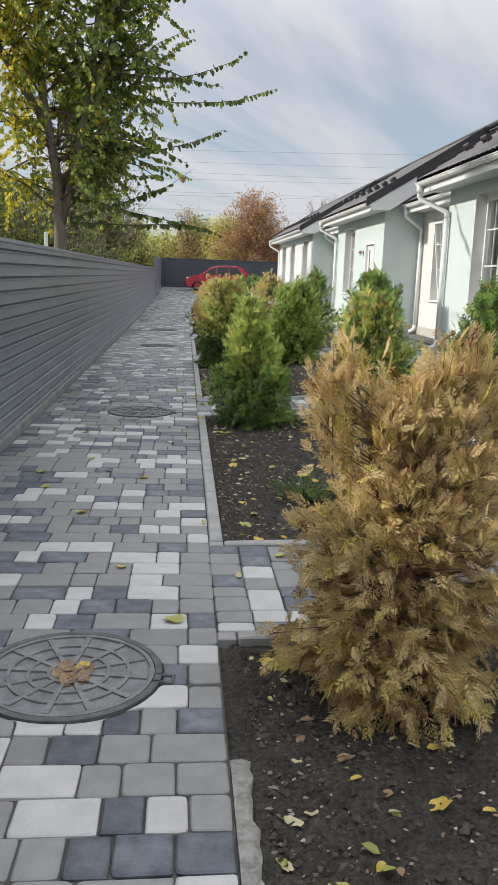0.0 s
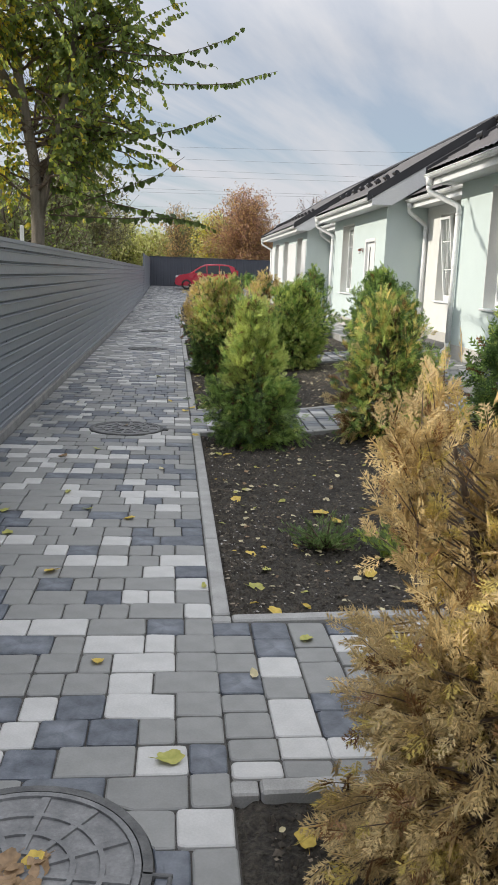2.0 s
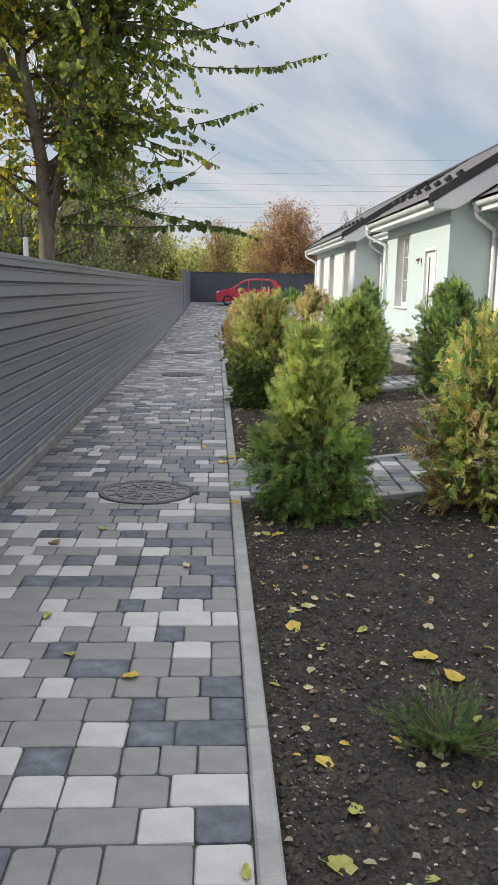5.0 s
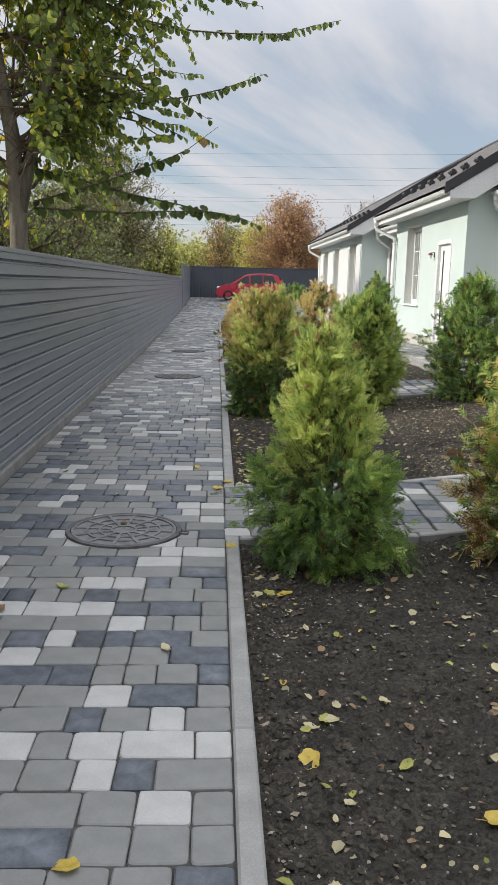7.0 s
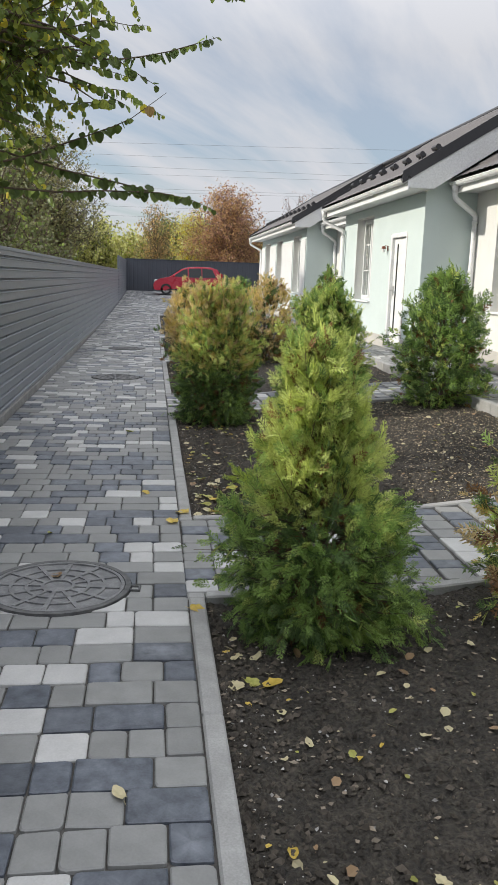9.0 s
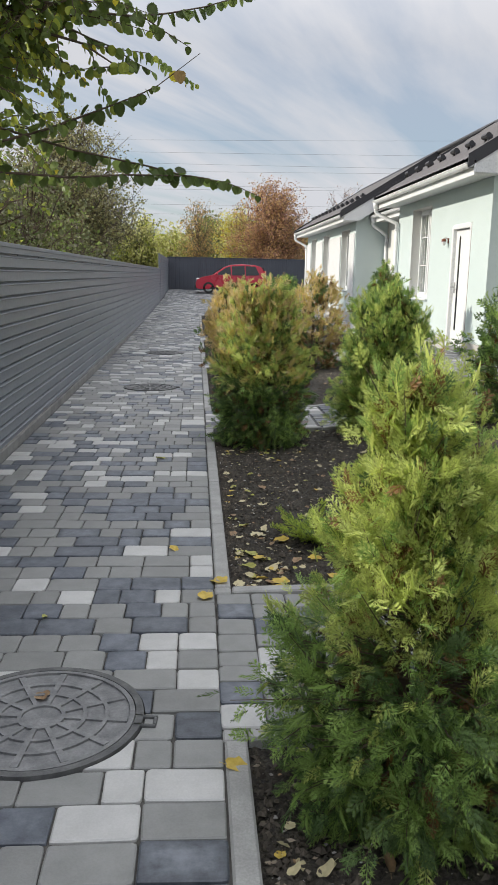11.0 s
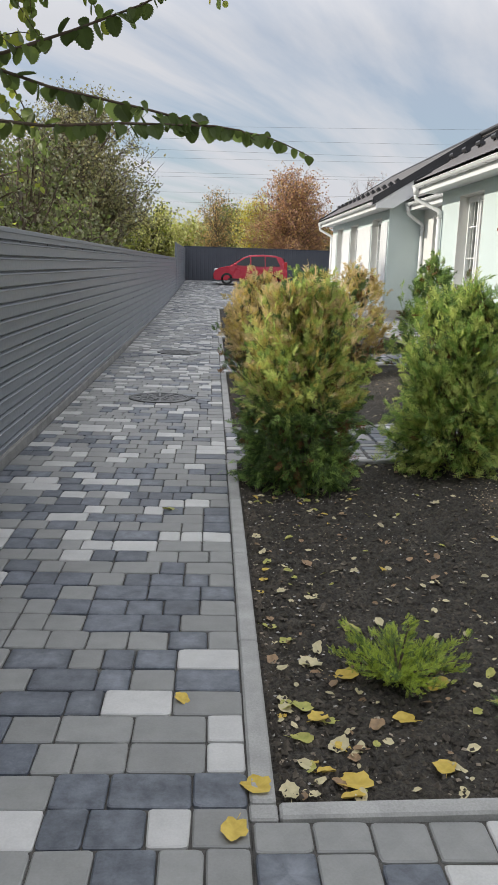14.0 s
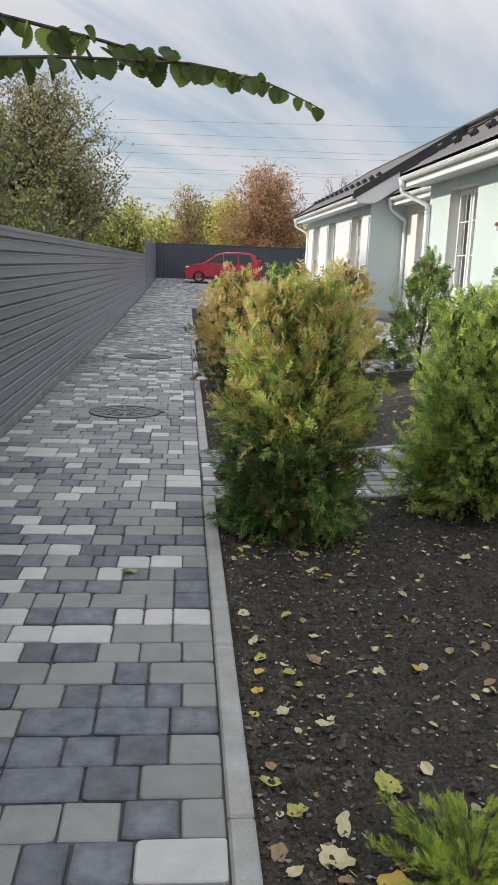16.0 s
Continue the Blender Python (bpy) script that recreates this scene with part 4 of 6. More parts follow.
def thuja(x, y, height, radius, label, mats, seed, count, size, shape=BARREL, tops=((0, 0, 1.0),), droop=0.0, tone=None, protos=None, foot=0.03, wisps=()):
    """A thuja: woody stems, and a crown of flat sprays that leave an uneven outline with gaps.
    tops: leaders as (dx, dy, share of the height); tone gives the foliage slot at a height."""
    rng = np.random.RandomState(seed)
    z0 = float(slope(x, y)) - 0.04
    t = thing("thuja", label, "thuja shrub", (x, y, z0), "thujas in the beds")
    stems = Build()
    for dx, dy, h in tops:
        p = [(0.02 * rng.normal(), 0.02 * rng.normal(), -0.05)]
        for q in (0.25, 0.5, 0.75, 0.93):
            p.append((dx * q + 0.02 * rng.normal(), dy * q + 0.02 * rng.normal(), height * h * q))
        stems.tube(p, [0.028, 0.024, 0.018, 0.011, 0.004], 6)
    items = []
    limbs = Build()
    phase = rng.uniform(0, 6.28, 8)
    us, rs = zip(*shape)
    # boughs: clusters of sprays that share a direction, so that the crown shows tufts and hollows
    n_bough = count // 11
    for i in range(n_bough):
        dx, dy, h = tops[rng.randint(len(tops))]
        u = foot + (1 - foot) * rng.uniform() ** 1.15
        prof = float(np.interp(u, us, rs)) * (0.84 if len(tops) > 1 else 1.0)
        a = rng.uniform(0, 2 * math.pi)
        lumpy = 1 + 0.12 * math.sin(3 * a + phase[0] + 7 * u) + 0.10 * math.sin(5 * a + phase[1] - 11 * u) + 0.08 * math.sin(2 * a + phase[2] + 19 * u)
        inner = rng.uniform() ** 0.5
        r = radius * prof * lumpy * (0.08 + 0.84 * inner)
        c = np.array([dx * u + r * math.cos(a), dy * u + r * math.sin(a), height * h * u * 0.97])
        out = np.array([math.cos(a), math.sin(a), 0.0])
        side = np.array([-math.sin(a), math.cos(a), 0.0])
        lift = 0.35 + 1.25 * u - droop * (1 - u) * 1.1 + rng.normal(0, 0.3)
        bd = out * (1.0 - 0.62 * u) + np.array([0, 0, lift]) + rng.normal(0, 0.22, 3)
        bd = bd / np.linalg.norm(bd)
        hint0 = (side * rng.choice([-1, 1]) if rng.uniform() < 0.4 else out + np.array([0, 0, 0.5])) + rng.normal(0, 0.35, 3)
        reach = size * (1.4 if rng.uniform() > 0.16 else rng.uniform(2.0, 3.0)) * (1.0 - 0.15 * u)
        limbs.tube([tuple(c * np.array([0.35, 0.35, 0.9])), tuple(c), tuple(c + bd * reach)], [0.003, 0.0022, 0.001], 3, caps=False)
        wv = math.sin(4 * a + phase[3] + 9 * u)
        for k in range(11):
            q = rng.uniform(-0.15, 1.0)
            o = c + bd * reach * q + rng.normal(0, size * 0.30, 3)
            d = bd + rng.normal(0, 0.36, 3) + np.array([0, 0, -0.9 * droop * (1 - u) * max(q, 0.0)])
            s = size * rng.uniform(0.6, 1.3)
            # inner boughs: crown's inner shade put into deep green, plus browner old foliage
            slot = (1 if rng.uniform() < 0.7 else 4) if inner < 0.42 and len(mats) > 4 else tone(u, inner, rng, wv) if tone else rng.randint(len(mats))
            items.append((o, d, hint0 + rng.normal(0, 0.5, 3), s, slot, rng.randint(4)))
    # thin leaders that stand clear of the crown
    for dx, dy, z_a, z_b in wisps:
        lean = rng.normal(0, 0.05, 2)
        limbs.tube([(dx, dy, z_a), (dx + lean[0], dy + lean[1], z_b)], [0.004, 0.001], 3, caps=False)
        for q in np.linspace(0, 1, 42):
            o = np.array([dx + lean[0] * q, dy + lean[1] * q, z_a + (z_b - z_a) * q]) + rng.normal(0, 0.012, 3)
            a = rng.uniform(0, 2 * math.pi)
            d = np.array([math.cos(a), math.sin(a), 0.9 + q])
            items.append((o, d, rng.normal(0, 1, 3), size * (1.25 - 0.7 * q), tone(0.9, 0.9, rng, 0.0) if tone else 0, rng.randint(4)))
    part("stem", stems, TWIG, t, "brown woody stems")
    part("twigwork", limbs, TWIG, t)
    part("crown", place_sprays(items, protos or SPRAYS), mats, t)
    return t


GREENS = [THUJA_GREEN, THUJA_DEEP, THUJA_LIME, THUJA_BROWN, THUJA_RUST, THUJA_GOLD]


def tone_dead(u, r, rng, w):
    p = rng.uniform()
    # depth below 0.45 gets the darker brown: inner shade as colour
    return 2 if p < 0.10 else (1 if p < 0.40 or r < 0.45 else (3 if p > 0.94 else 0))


def tone_lime_lit(u, r, rng, w):
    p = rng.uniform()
    # sunlit top above the fence's shadow painted lime, shaded skirt darker green
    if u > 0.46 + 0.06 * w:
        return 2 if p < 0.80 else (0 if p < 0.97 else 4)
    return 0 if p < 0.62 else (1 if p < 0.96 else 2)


def tone_green(u, r, rng, w):
    p = rng.uniform()
    return 0 if p < 0.50 else (1 if p < 0.92 else (2 if p < 0.98 else 4))


def tone_fresh(u, r, rng, w):
    p = rng.uniform()
    return 0 if p < 0.42 else (1 if p < 0.50 else 2)


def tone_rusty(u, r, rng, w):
    """Brown tips above, green below; sunlit lime-gold and shaded deep green are painted in."""
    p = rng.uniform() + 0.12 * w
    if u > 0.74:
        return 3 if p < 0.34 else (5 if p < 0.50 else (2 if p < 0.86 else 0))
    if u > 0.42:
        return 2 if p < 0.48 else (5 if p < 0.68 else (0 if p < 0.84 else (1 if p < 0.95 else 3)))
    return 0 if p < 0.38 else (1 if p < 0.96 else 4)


def tone_bronze(u, r, rng, w):
    p = rng.uniform() + 0.15 * w
    if u < 0.55 and w > 0.72:
        return 4 if p < 0.7 else 3
    return 2 if p < 0.28 else (0 if p < 0.55 else (5 if p < 0.76 else (3 if p > 1.06 else 1)))


def tone_dry(u, r, rng, w):
    p = rng.uniform()
    if u < 0.3:
        return 3 if p < 0.3 else (4 if p < 0.6 else 1)
    return 3 if p < 0.60 else (5 if p < 0.95 else 2)


DEAD = [THUJA_BROWN, THUJA_DRY, THUJA_GOLD, THUJA_RUST]
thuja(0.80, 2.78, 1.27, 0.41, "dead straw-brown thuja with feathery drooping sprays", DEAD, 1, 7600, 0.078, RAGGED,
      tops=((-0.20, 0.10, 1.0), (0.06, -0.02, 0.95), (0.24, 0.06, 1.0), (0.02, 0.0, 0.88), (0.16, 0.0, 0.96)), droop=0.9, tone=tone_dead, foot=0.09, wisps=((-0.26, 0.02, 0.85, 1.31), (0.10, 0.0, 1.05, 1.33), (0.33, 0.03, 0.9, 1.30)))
thuja(0.74, 8.38, 1.25, 0.44, "green thuja, upper sprays coloured a sunlit lime", GREENS, 2, 8600, 0.076, SKIRT,
      tops=((-0.09, 0.0, 1.0), (-0.04, 0.0, 0.97)), droop=0.5, tone=tone_lime_lit)
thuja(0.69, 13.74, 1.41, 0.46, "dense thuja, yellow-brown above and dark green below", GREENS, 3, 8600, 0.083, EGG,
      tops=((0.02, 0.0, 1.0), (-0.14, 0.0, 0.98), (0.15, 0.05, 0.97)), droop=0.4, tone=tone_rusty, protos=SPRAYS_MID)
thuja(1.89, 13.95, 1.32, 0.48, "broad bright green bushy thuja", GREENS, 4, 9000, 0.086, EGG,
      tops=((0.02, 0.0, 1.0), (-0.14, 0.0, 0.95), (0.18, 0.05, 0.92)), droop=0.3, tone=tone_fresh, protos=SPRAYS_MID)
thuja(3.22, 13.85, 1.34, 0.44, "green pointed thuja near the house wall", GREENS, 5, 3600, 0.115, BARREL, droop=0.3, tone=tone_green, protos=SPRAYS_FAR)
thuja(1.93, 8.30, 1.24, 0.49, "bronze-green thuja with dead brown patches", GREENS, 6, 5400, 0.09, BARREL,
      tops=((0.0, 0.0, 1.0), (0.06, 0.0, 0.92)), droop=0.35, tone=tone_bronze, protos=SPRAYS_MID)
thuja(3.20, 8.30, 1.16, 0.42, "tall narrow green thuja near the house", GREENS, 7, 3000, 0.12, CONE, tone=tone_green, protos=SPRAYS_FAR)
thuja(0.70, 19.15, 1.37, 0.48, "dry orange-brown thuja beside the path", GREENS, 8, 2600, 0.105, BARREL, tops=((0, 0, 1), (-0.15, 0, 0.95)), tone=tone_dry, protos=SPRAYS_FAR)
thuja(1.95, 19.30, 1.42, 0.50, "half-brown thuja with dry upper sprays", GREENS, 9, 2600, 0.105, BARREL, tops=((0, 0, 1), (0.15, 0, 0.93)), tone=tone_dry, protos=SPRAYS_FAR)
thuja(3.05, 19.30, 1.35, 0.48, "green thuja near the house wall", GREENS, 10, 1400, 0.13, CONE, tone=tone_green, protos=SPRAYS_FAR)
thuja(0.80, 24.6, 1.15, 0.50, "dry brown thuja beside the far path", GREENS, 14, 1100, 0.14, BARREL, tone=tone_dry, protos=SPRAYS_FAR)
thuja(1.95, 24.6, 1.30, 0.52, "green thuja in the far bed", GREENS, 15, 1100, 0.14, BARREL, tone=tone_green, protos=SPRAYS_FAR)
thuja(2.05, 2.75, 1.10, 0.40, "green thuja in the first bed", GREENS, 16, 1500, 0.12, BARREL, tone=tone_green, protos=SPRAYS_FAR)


def juniper(x, y, height, radius, label, mats, seed, count, size):
    """A low plume-like conifer: arching sprays fanned out from one root."""
    rng = np.random.RandomState(seed)
    z0 = float(slope(x, y)) - 0.04
    t = thing("juniper", label, "juniper shrub", (x, y, z0), "low junipers in the beds")
    items, stems = [], Build()
    arms = 28
    for k in range(arms):
        a = 2 * math.pi * k / arms + rng.uniform(-0.3, 0.3)
        reach = (radius * rng.uniform(0.45, 1.0) if k > 1 else 1.35 * radius) if k else 0.1 * radius
        top = height * (rng.uniform(0.3, 0.75) if k else 1.15)
        pts = [np.array([math.cos(a) * reach * q, math.sin(a) * reach * q, top * (q ** 0.75)]) for q in (0, 0.3, 0.6, 0.85, 1.0)]
        stems.tube([tuple(p) for p in pts], [0.007, 0.006, 0.004, 0.003, 0.001], 5)
        for i in range(count // arms):
            q = rng.uniform(0.12, 1.0)
            o = np.array([math.cos(a) * reach * q, math.sin(a) * reach * q, top * q ** 0.75])
            d = np.array([math.cos(a), math.sin(a), 0.9]) * 0.7 + rng.normal(0, 0.30, 3)
            o += rng.normal(0, 0.012, 3) * np.array([1, 1, 0.4])
            items.append((o, d, rng.normal(0, 1, 3), size * rng.uniform(0.5, 1.2) * (1.15 - 0.4 * q), rng.randint(len(mats)), rng.randint(4)))
    part("stem", stems, TWIG, t, kind="stuff")
    part("foliage", place_sprays(items, SPRAYS_FINE), mats, t)


juniper(0.86, 5.44, 0.20, 0.27, "small soft grey-green juniper lying on dark soil", [JUNIPER, JUNIPER, THUJA_DEEP], 31, 800, 0.055)
juniper(1.22, 5.20, 0.22, 0.24, "small feathery green juniper on dark soil", [JUNIPER, JUNIPER, JUNIPER_BRIGHT], 32, 1300, 0.06)
juniper(0.78, 10.84, 0.22, 0.27, "small bright green juniper among fallen leaves", [JUNIPER_BRIGHT, JUNIPER_BRIGHT, JUNIPER], 33, 3000, 0.05)
juniper(1.20, 10.50, 0.13, 0.17, "tiny dark green juniper seedling", [JUNIPER, THUJA_DEEP], 34, 200, 0.065)

# ---- trees ----


def leaf_shape(kind):
    """A leaf along x, 1 long: vertices and faces, folded a little along the midrib."""
    if kind == "serrate":
        o = [(0.0, 0.0)]
        for i in range(1, 16):
            x = i / 16
            w = 0.50 * math.sin(math.pi * x ** 0.72) ** 0.55 * (1 - 0.08 * x)
            o.append((x + (0.022 if i % 2 else -0.012), w * (1.07 if i % 2 else 0.92)))
        o.append((1.06, 0.0))
    elif kind == "round":
        o = [(0.0, 0.0), (0.12, 0.30), (0.36, 0.44), (0.68, 0.38), (0.88, 0.18), (1.0, 0.0)]
    elif kind == "narrow":
        o = [(0.0, 0.0), (0.3, 0.15), (0.65, 0.13), (1.0, 0.0)]
    else:
        o = [(0.0, 0.0), (0.3, 0.34), (0.7, 0.3), (1.0, 0.0)]
    top = [(x, w, 0.16 * w) for x, w in o[1:-1]]
    bot = [(x, -w, 0.16 * w) for x, w in o[1:-1]]
    v = np.array([(0, 0, 0)] + top + [(1, 0, -0.08)] + bot[::-1])
    k = len(top)
    f = [tuple(range(0, k + 2)), (0,) + tuple(range(k + 1, 2 * k + 2))]
    return v, f


def leaves_build(items, shape):
    V, F, M, n = [], [], [], 0
    pv, pf = leaf_shape(shape)
    for o, d, h, size, slot in items:
        d = d / (np.linalg.norm(d) + 1e-9)
        w = np.cross(h, d)
        w = w / (np.linalg.norm(w) + 1e-9)
        u = np.cross(d, w)
        V.append(o + (pv @ np.stack([d, w, u])) * size)
        F += [tuple(i + n for i in q) for q in pf]
        M += [slot] * len(pf)
        n += len(pv)
    b = Build()
    b.v, b.n, b.f, b.m = V, n, F, M
    return b


def twig_path(rng, p, q, sag, n=7, wob=0.04):
    p, q = np.array(p, float), np.array(q, float)
    L = np.linalg.norm(q - p)
    pts = []
    for i in range(n):
        u = i / (n - 1)
        c = p + (q - p) * u + np.array([0, 0, sag * math.sin(math.pi * u) * L])
        pts.append(c + rng.normal(0, wob * L * 0.5, 3) * (0 < i < n - 1))
    return pts


def hang_leaves(rng, pts, items, spacing, size, pick, start=0.1, drape=False):
    """Leaves in two ranks along a twig, drooping from it."""
    seg = [np.linalg.norm(b - a) for a, b in zip(pts, pts[1:])]
    total = sum(seg)
    s = start * total
    side = 1
    while s < total:
        acc, k = 0, 0
        while k < len(seg) - 1 and acc + seg[k] < s:
            acc += seg[k]
            k += 1
        u = (s - acc) / seg[k]
        o = pts[k] + (pts[k + 1] - pts[k]) * u
        d = (pts[k + 1] - pts[k]) / seg[k]
        w = np.cross(d, [0, 0, 1.0])
        w = w / (np.linalg.norm(w) + 1e-9)
        dirn = d * 0.35 + w * side * rng.uniform(0.3, 0.9) + np.array([0, 0, -rng.uniform(0.25, 1.0)])
        hint = d * side + rng.normal(0, 0.35, 3) + np.array([0, 0, 0.5])
        if drape:
            dirn = d * rng.uniform(-0.6, 0.9) + w * side * rng.uniform(0.0, 0.9) + np.array([0, 0, -1.0 if rng.uniform() > 0.12 else 0.3])
            hint = np.cross(dirn, d) * side + rng.normal(0, 0.7, 3)
        items.append((o, dirn, hint, size * rng.uniform(0.55, 1.15) * (1.0 - 0.35 * max(0.0, s / total - 0.8) / 0.2), pick(o, rng)))
        side = -side
        s += spacing * rng.uniform(0.7, 1.3)


def pick_near(o, rng):
    """Yellow towards the outer, sunny side; green towards the path."""
    p = rng.uniform()
    yellow = np.clip((-1.6 - o[0]) * 0.6 + 0.10, 0.05, 0.8) * (0.6 if o[2] > 5 else 1.0)
    return 1 if p < yellow else (2 if p < yellow + 0.26 else 0)


rng = np.random.RandomState(51)
tree = thing("linden_tree", "leafy linden tree turning yellow behind the fence", "tree", (-1.74, 11.8, 0))
wood, tw, items = Build(), Build(), []
trunk = [(-0.05, 0.05, -0.2), (-0.02, 0.05, 1.0), (0.0, 0.0, 2.0), (-0.03, 0.0, 2.75), (-0.2, -0.05, 3.75), (-0.25, -0.05, 4.9), (-0.2, -0.1, 6.2), (-0.15, -0.1, 7.6)]
wood.tube(trunk, [0.10, 0.09, 0.08, 0.068, 0.058, 0.048, 0.035, 0.015], 12)
fork = [(0.0, 0.0, 2.05), (0.2, -0.02, 2.85), (0.45, -0.1, 3.9), (0.58, -0.15, 5.2), (0.75, -0.25, 6.6)]
wood.tube(fork, [0.062, 0.05, 0.042, 0.032, 0.015], 10)
left_fork = [(-0.15, 0.0, 3.4), (-0.6, -0.2, 4.1), (-1.1, -0.4, 4.9), (-1.5, -0.5, 6.0)]
wood.tube(left_fork, [0.065, 0.05, 0.035, 0.02], 8)
stems_ = [trunk[2:], fork[1:], left_fork[1:]]
for k in range(92):
    st = stems_[rng.choice(3, p=[0.40, 0.42, 0.18])]
    i = rng.randint(len(st) - 1)
    u = rng.uniform()
    p = np.array(st[i]) * (1 - u) + np.array(st[i + 1]) * u
    if p[2] < 2.2:
        p[2] += 0.5
    a = rng.uniform(0, 2 * math.pi) if k % 5 < 3 else rng.normal(0, 0.7)
    reach = rng.uniform(0.6, 1.5) * (1.0 if p[2] < 5.2 else 0.75)
    q = p + np.array([math.cos(a) * reach, math.sin(a) * reach * 0.85, rng.uniform(-0.3, 0.75)])
    q[0] = min(q[0], 1.62 + rng.uniform(-0.5, 0.15))
    q[2] = max(q[2], 2.05 + rng.uniform(0, 0.4))
    pts = twig_path(rng, p, q, 0.08)
    tw.tube([tuple(c) for c in pts], list(np.linspace(0.02, 0.005, len(pts))), 5, caps=False)
    for j in range(11):
        c = pts[rng.randint(1, len(pts))]
        e = c + rng.normal(0, 0.37, 3) + np.array([0, 0, -0.08])
        e[0] = min(e[0], 1.8)
        if e[2] < 1.9:
            continue
        sub = twig_path(rng, c, e, 0.05, 5)
        tw.tube([tuple(c2) for c2 in sub], list(np.linspace(0.006, 0.002, 5)), 4, caps=False)
        hang_leaves(rng, sub, items, 0.032, 0.074, lambda o, r: pick_near(o + np.array([-1.74, 11.8, 0.0]), r), 0.0)
# the dense boughs that hang over the fence on the near side
for k in range(18):
    st = stems_[k % 2]
    p = np.array(st[0]) * 0.4 + np.array(st[1]) * 0.6 + np.array([0, 0, rng.uniform(-0.2, 0.9)])
    x = rng.uniform(-1.6, -0.55)
    q = np.array([x, rng.uniform(11.7, 12.9), rng.uniform(2.7 + 0.35 * (x + 1.6), 4.3)]) - np.array([-1.74, 11.8, 0.0])
    pts = twig_path(rng, p, q, 0.06)
    tw.tube([tuple(c) for c in pts], list(np.linspace(0.016, 0.004, len(pts))), 5, caps=False)
    for j in range(9):
        c = pts[rng.randint(2, len(pts))]
        sub = twig_path(rng, c, c + rng.normal(0, 0.26, 3) + np.array([0, 0, -0.06]), 0.05, 5)
        tw.tube([tuple(c2) for c2 in sub], list(np.linspace(0.005, 0.002, 5)), 4, caps=False)
        hang_leaves(rng, sub, items, 0.032, 0.074, lambda o, r: pick_near(o + np.array([-1.74, 11.8, 0.0]), r), 0.0)
# the long twigs that reach over the path
long_leaves = []
for p, q, sag in [((-1.2, 11.7, 3.9), (1.47, 14.1, 4.52), -0.06), ((-1.1, 11.6, 4.1), (0.81, 12.5, 4.62), -0.10), ((-1.3, 11.7, 3.2), (0.55, 13.05, 3.66), -0.07),
                  ((-1.3, 11.8, 3.1), (-0.25, 12.4, 2.9), 0.06), ((-1.3, 11.7, 3.4), (0.0, 12.3, 3.05), 0.06), ((-1.0, 11.8, 4.5), (0.5, 12.7, 4.2), -0.05),
                  ((-1.5, 11.6, 2.8), (-0.9, 11.9, 2.45), 0.04), ((-1.0, 11.6, 5.1), (0.7, 12.4, 5.5), -0.06), ((-0.9, 11.6, 5.7), (0.4, 12.3, 6.6), -0.04)]:
    off = np.array([-1.74, 11.8, 0.0])
    pts = twig_path(rng, np.array(p) - off, np.array(q) - off, sag, 9, 0.010)
    tw.tube([tuple(c) for c in pts], list(np.linspace(0.013, 0.0025, 9)), 5, caps=False)
    hang_leaves(rng, pts, long_leaves, 0.046, 0.088, lambda o, r: 0 if r.uniform() < 0.8 else 2, 0.12, True)
# the low twigs with hanging leaves: one arches down, one runs level, one climbs and ends bare
off = np.array([-1.74, 11.8, 0.0])
for pts, last in [([(-1.6, 11.8, 2.5), (-1.2, 12.05, 2.43), (-0.80, 12.3, 2.35), (-0.30, 12.3, 2.26), (0.0, 12.3, 2.195), (0.265, 12.3, 2.163), (0.376, 12.3, 2.126), (0.50, 12.3, 2.075)], 1.0),
                  ([(-1.6, 11.8, 2.15), (-0.81, 12.25, 2.16), (-0.43, 12.27, 2.19), (0.02, 12.28, 2.196), (0.155, 12.28, 2.18), (0.224, 12.28, 2.137)], 1.0),
                  ([(-1.6, 11.8, 2.2), (-0.94, 12.0, 2.43), (-0.65, 12.1, 2.56), (-0.34, 12.1, 2.68), (-0.20, 12.1, 2.75), (0.08, 12.1, 2.96)], 0.80)]:
    pts = [np.array(p) - off for p in pts]
    tw.tube([tuple(c) for c in pts], list(np.linspace(0.010, 0.002, len(pts))), 5, caps=False)
    keep = len(pts) if last == 1.0 else len(pts) - 1
    hang_leaves(rng, pts[:keep], long_leaves, 0.040, 0.088, lambda o, r: 0 if r.uniform() < 0.75 else 2, 0.0, True)
long_leaves.append((np.array([-0.06, 12.1, 2.85]) - off, np.array([0.15, 0.0, -1.0]), np.array([0.1, -1.0, 0.0]), 0.085, 3))
# the forked trunk stands clear of its leaves on the path side
items = [it for it in items if not (it[0][1] < 0.05 and abs(it[0][0] + 0.02 + 0.22 * it[0][1]) < 0.17 and it[0][2] < 4.0)]
part("trunk", wood, BARK, tree, "grey-brown forked trunk", smooth=True)
part("twigwork", tw, TWIG, tree)
part("twig_leaves", leaves_build(long_leaves, "serrate"), [LEAF_TWIG, LEAF_YELLOW, LEAF_GREEN, LEAF_OCHRE], tree)
part("crown", leaves_build(items, "round"), [LEAF_GREEN, LEAF_YELLOW, LEAF_LIME], tree)


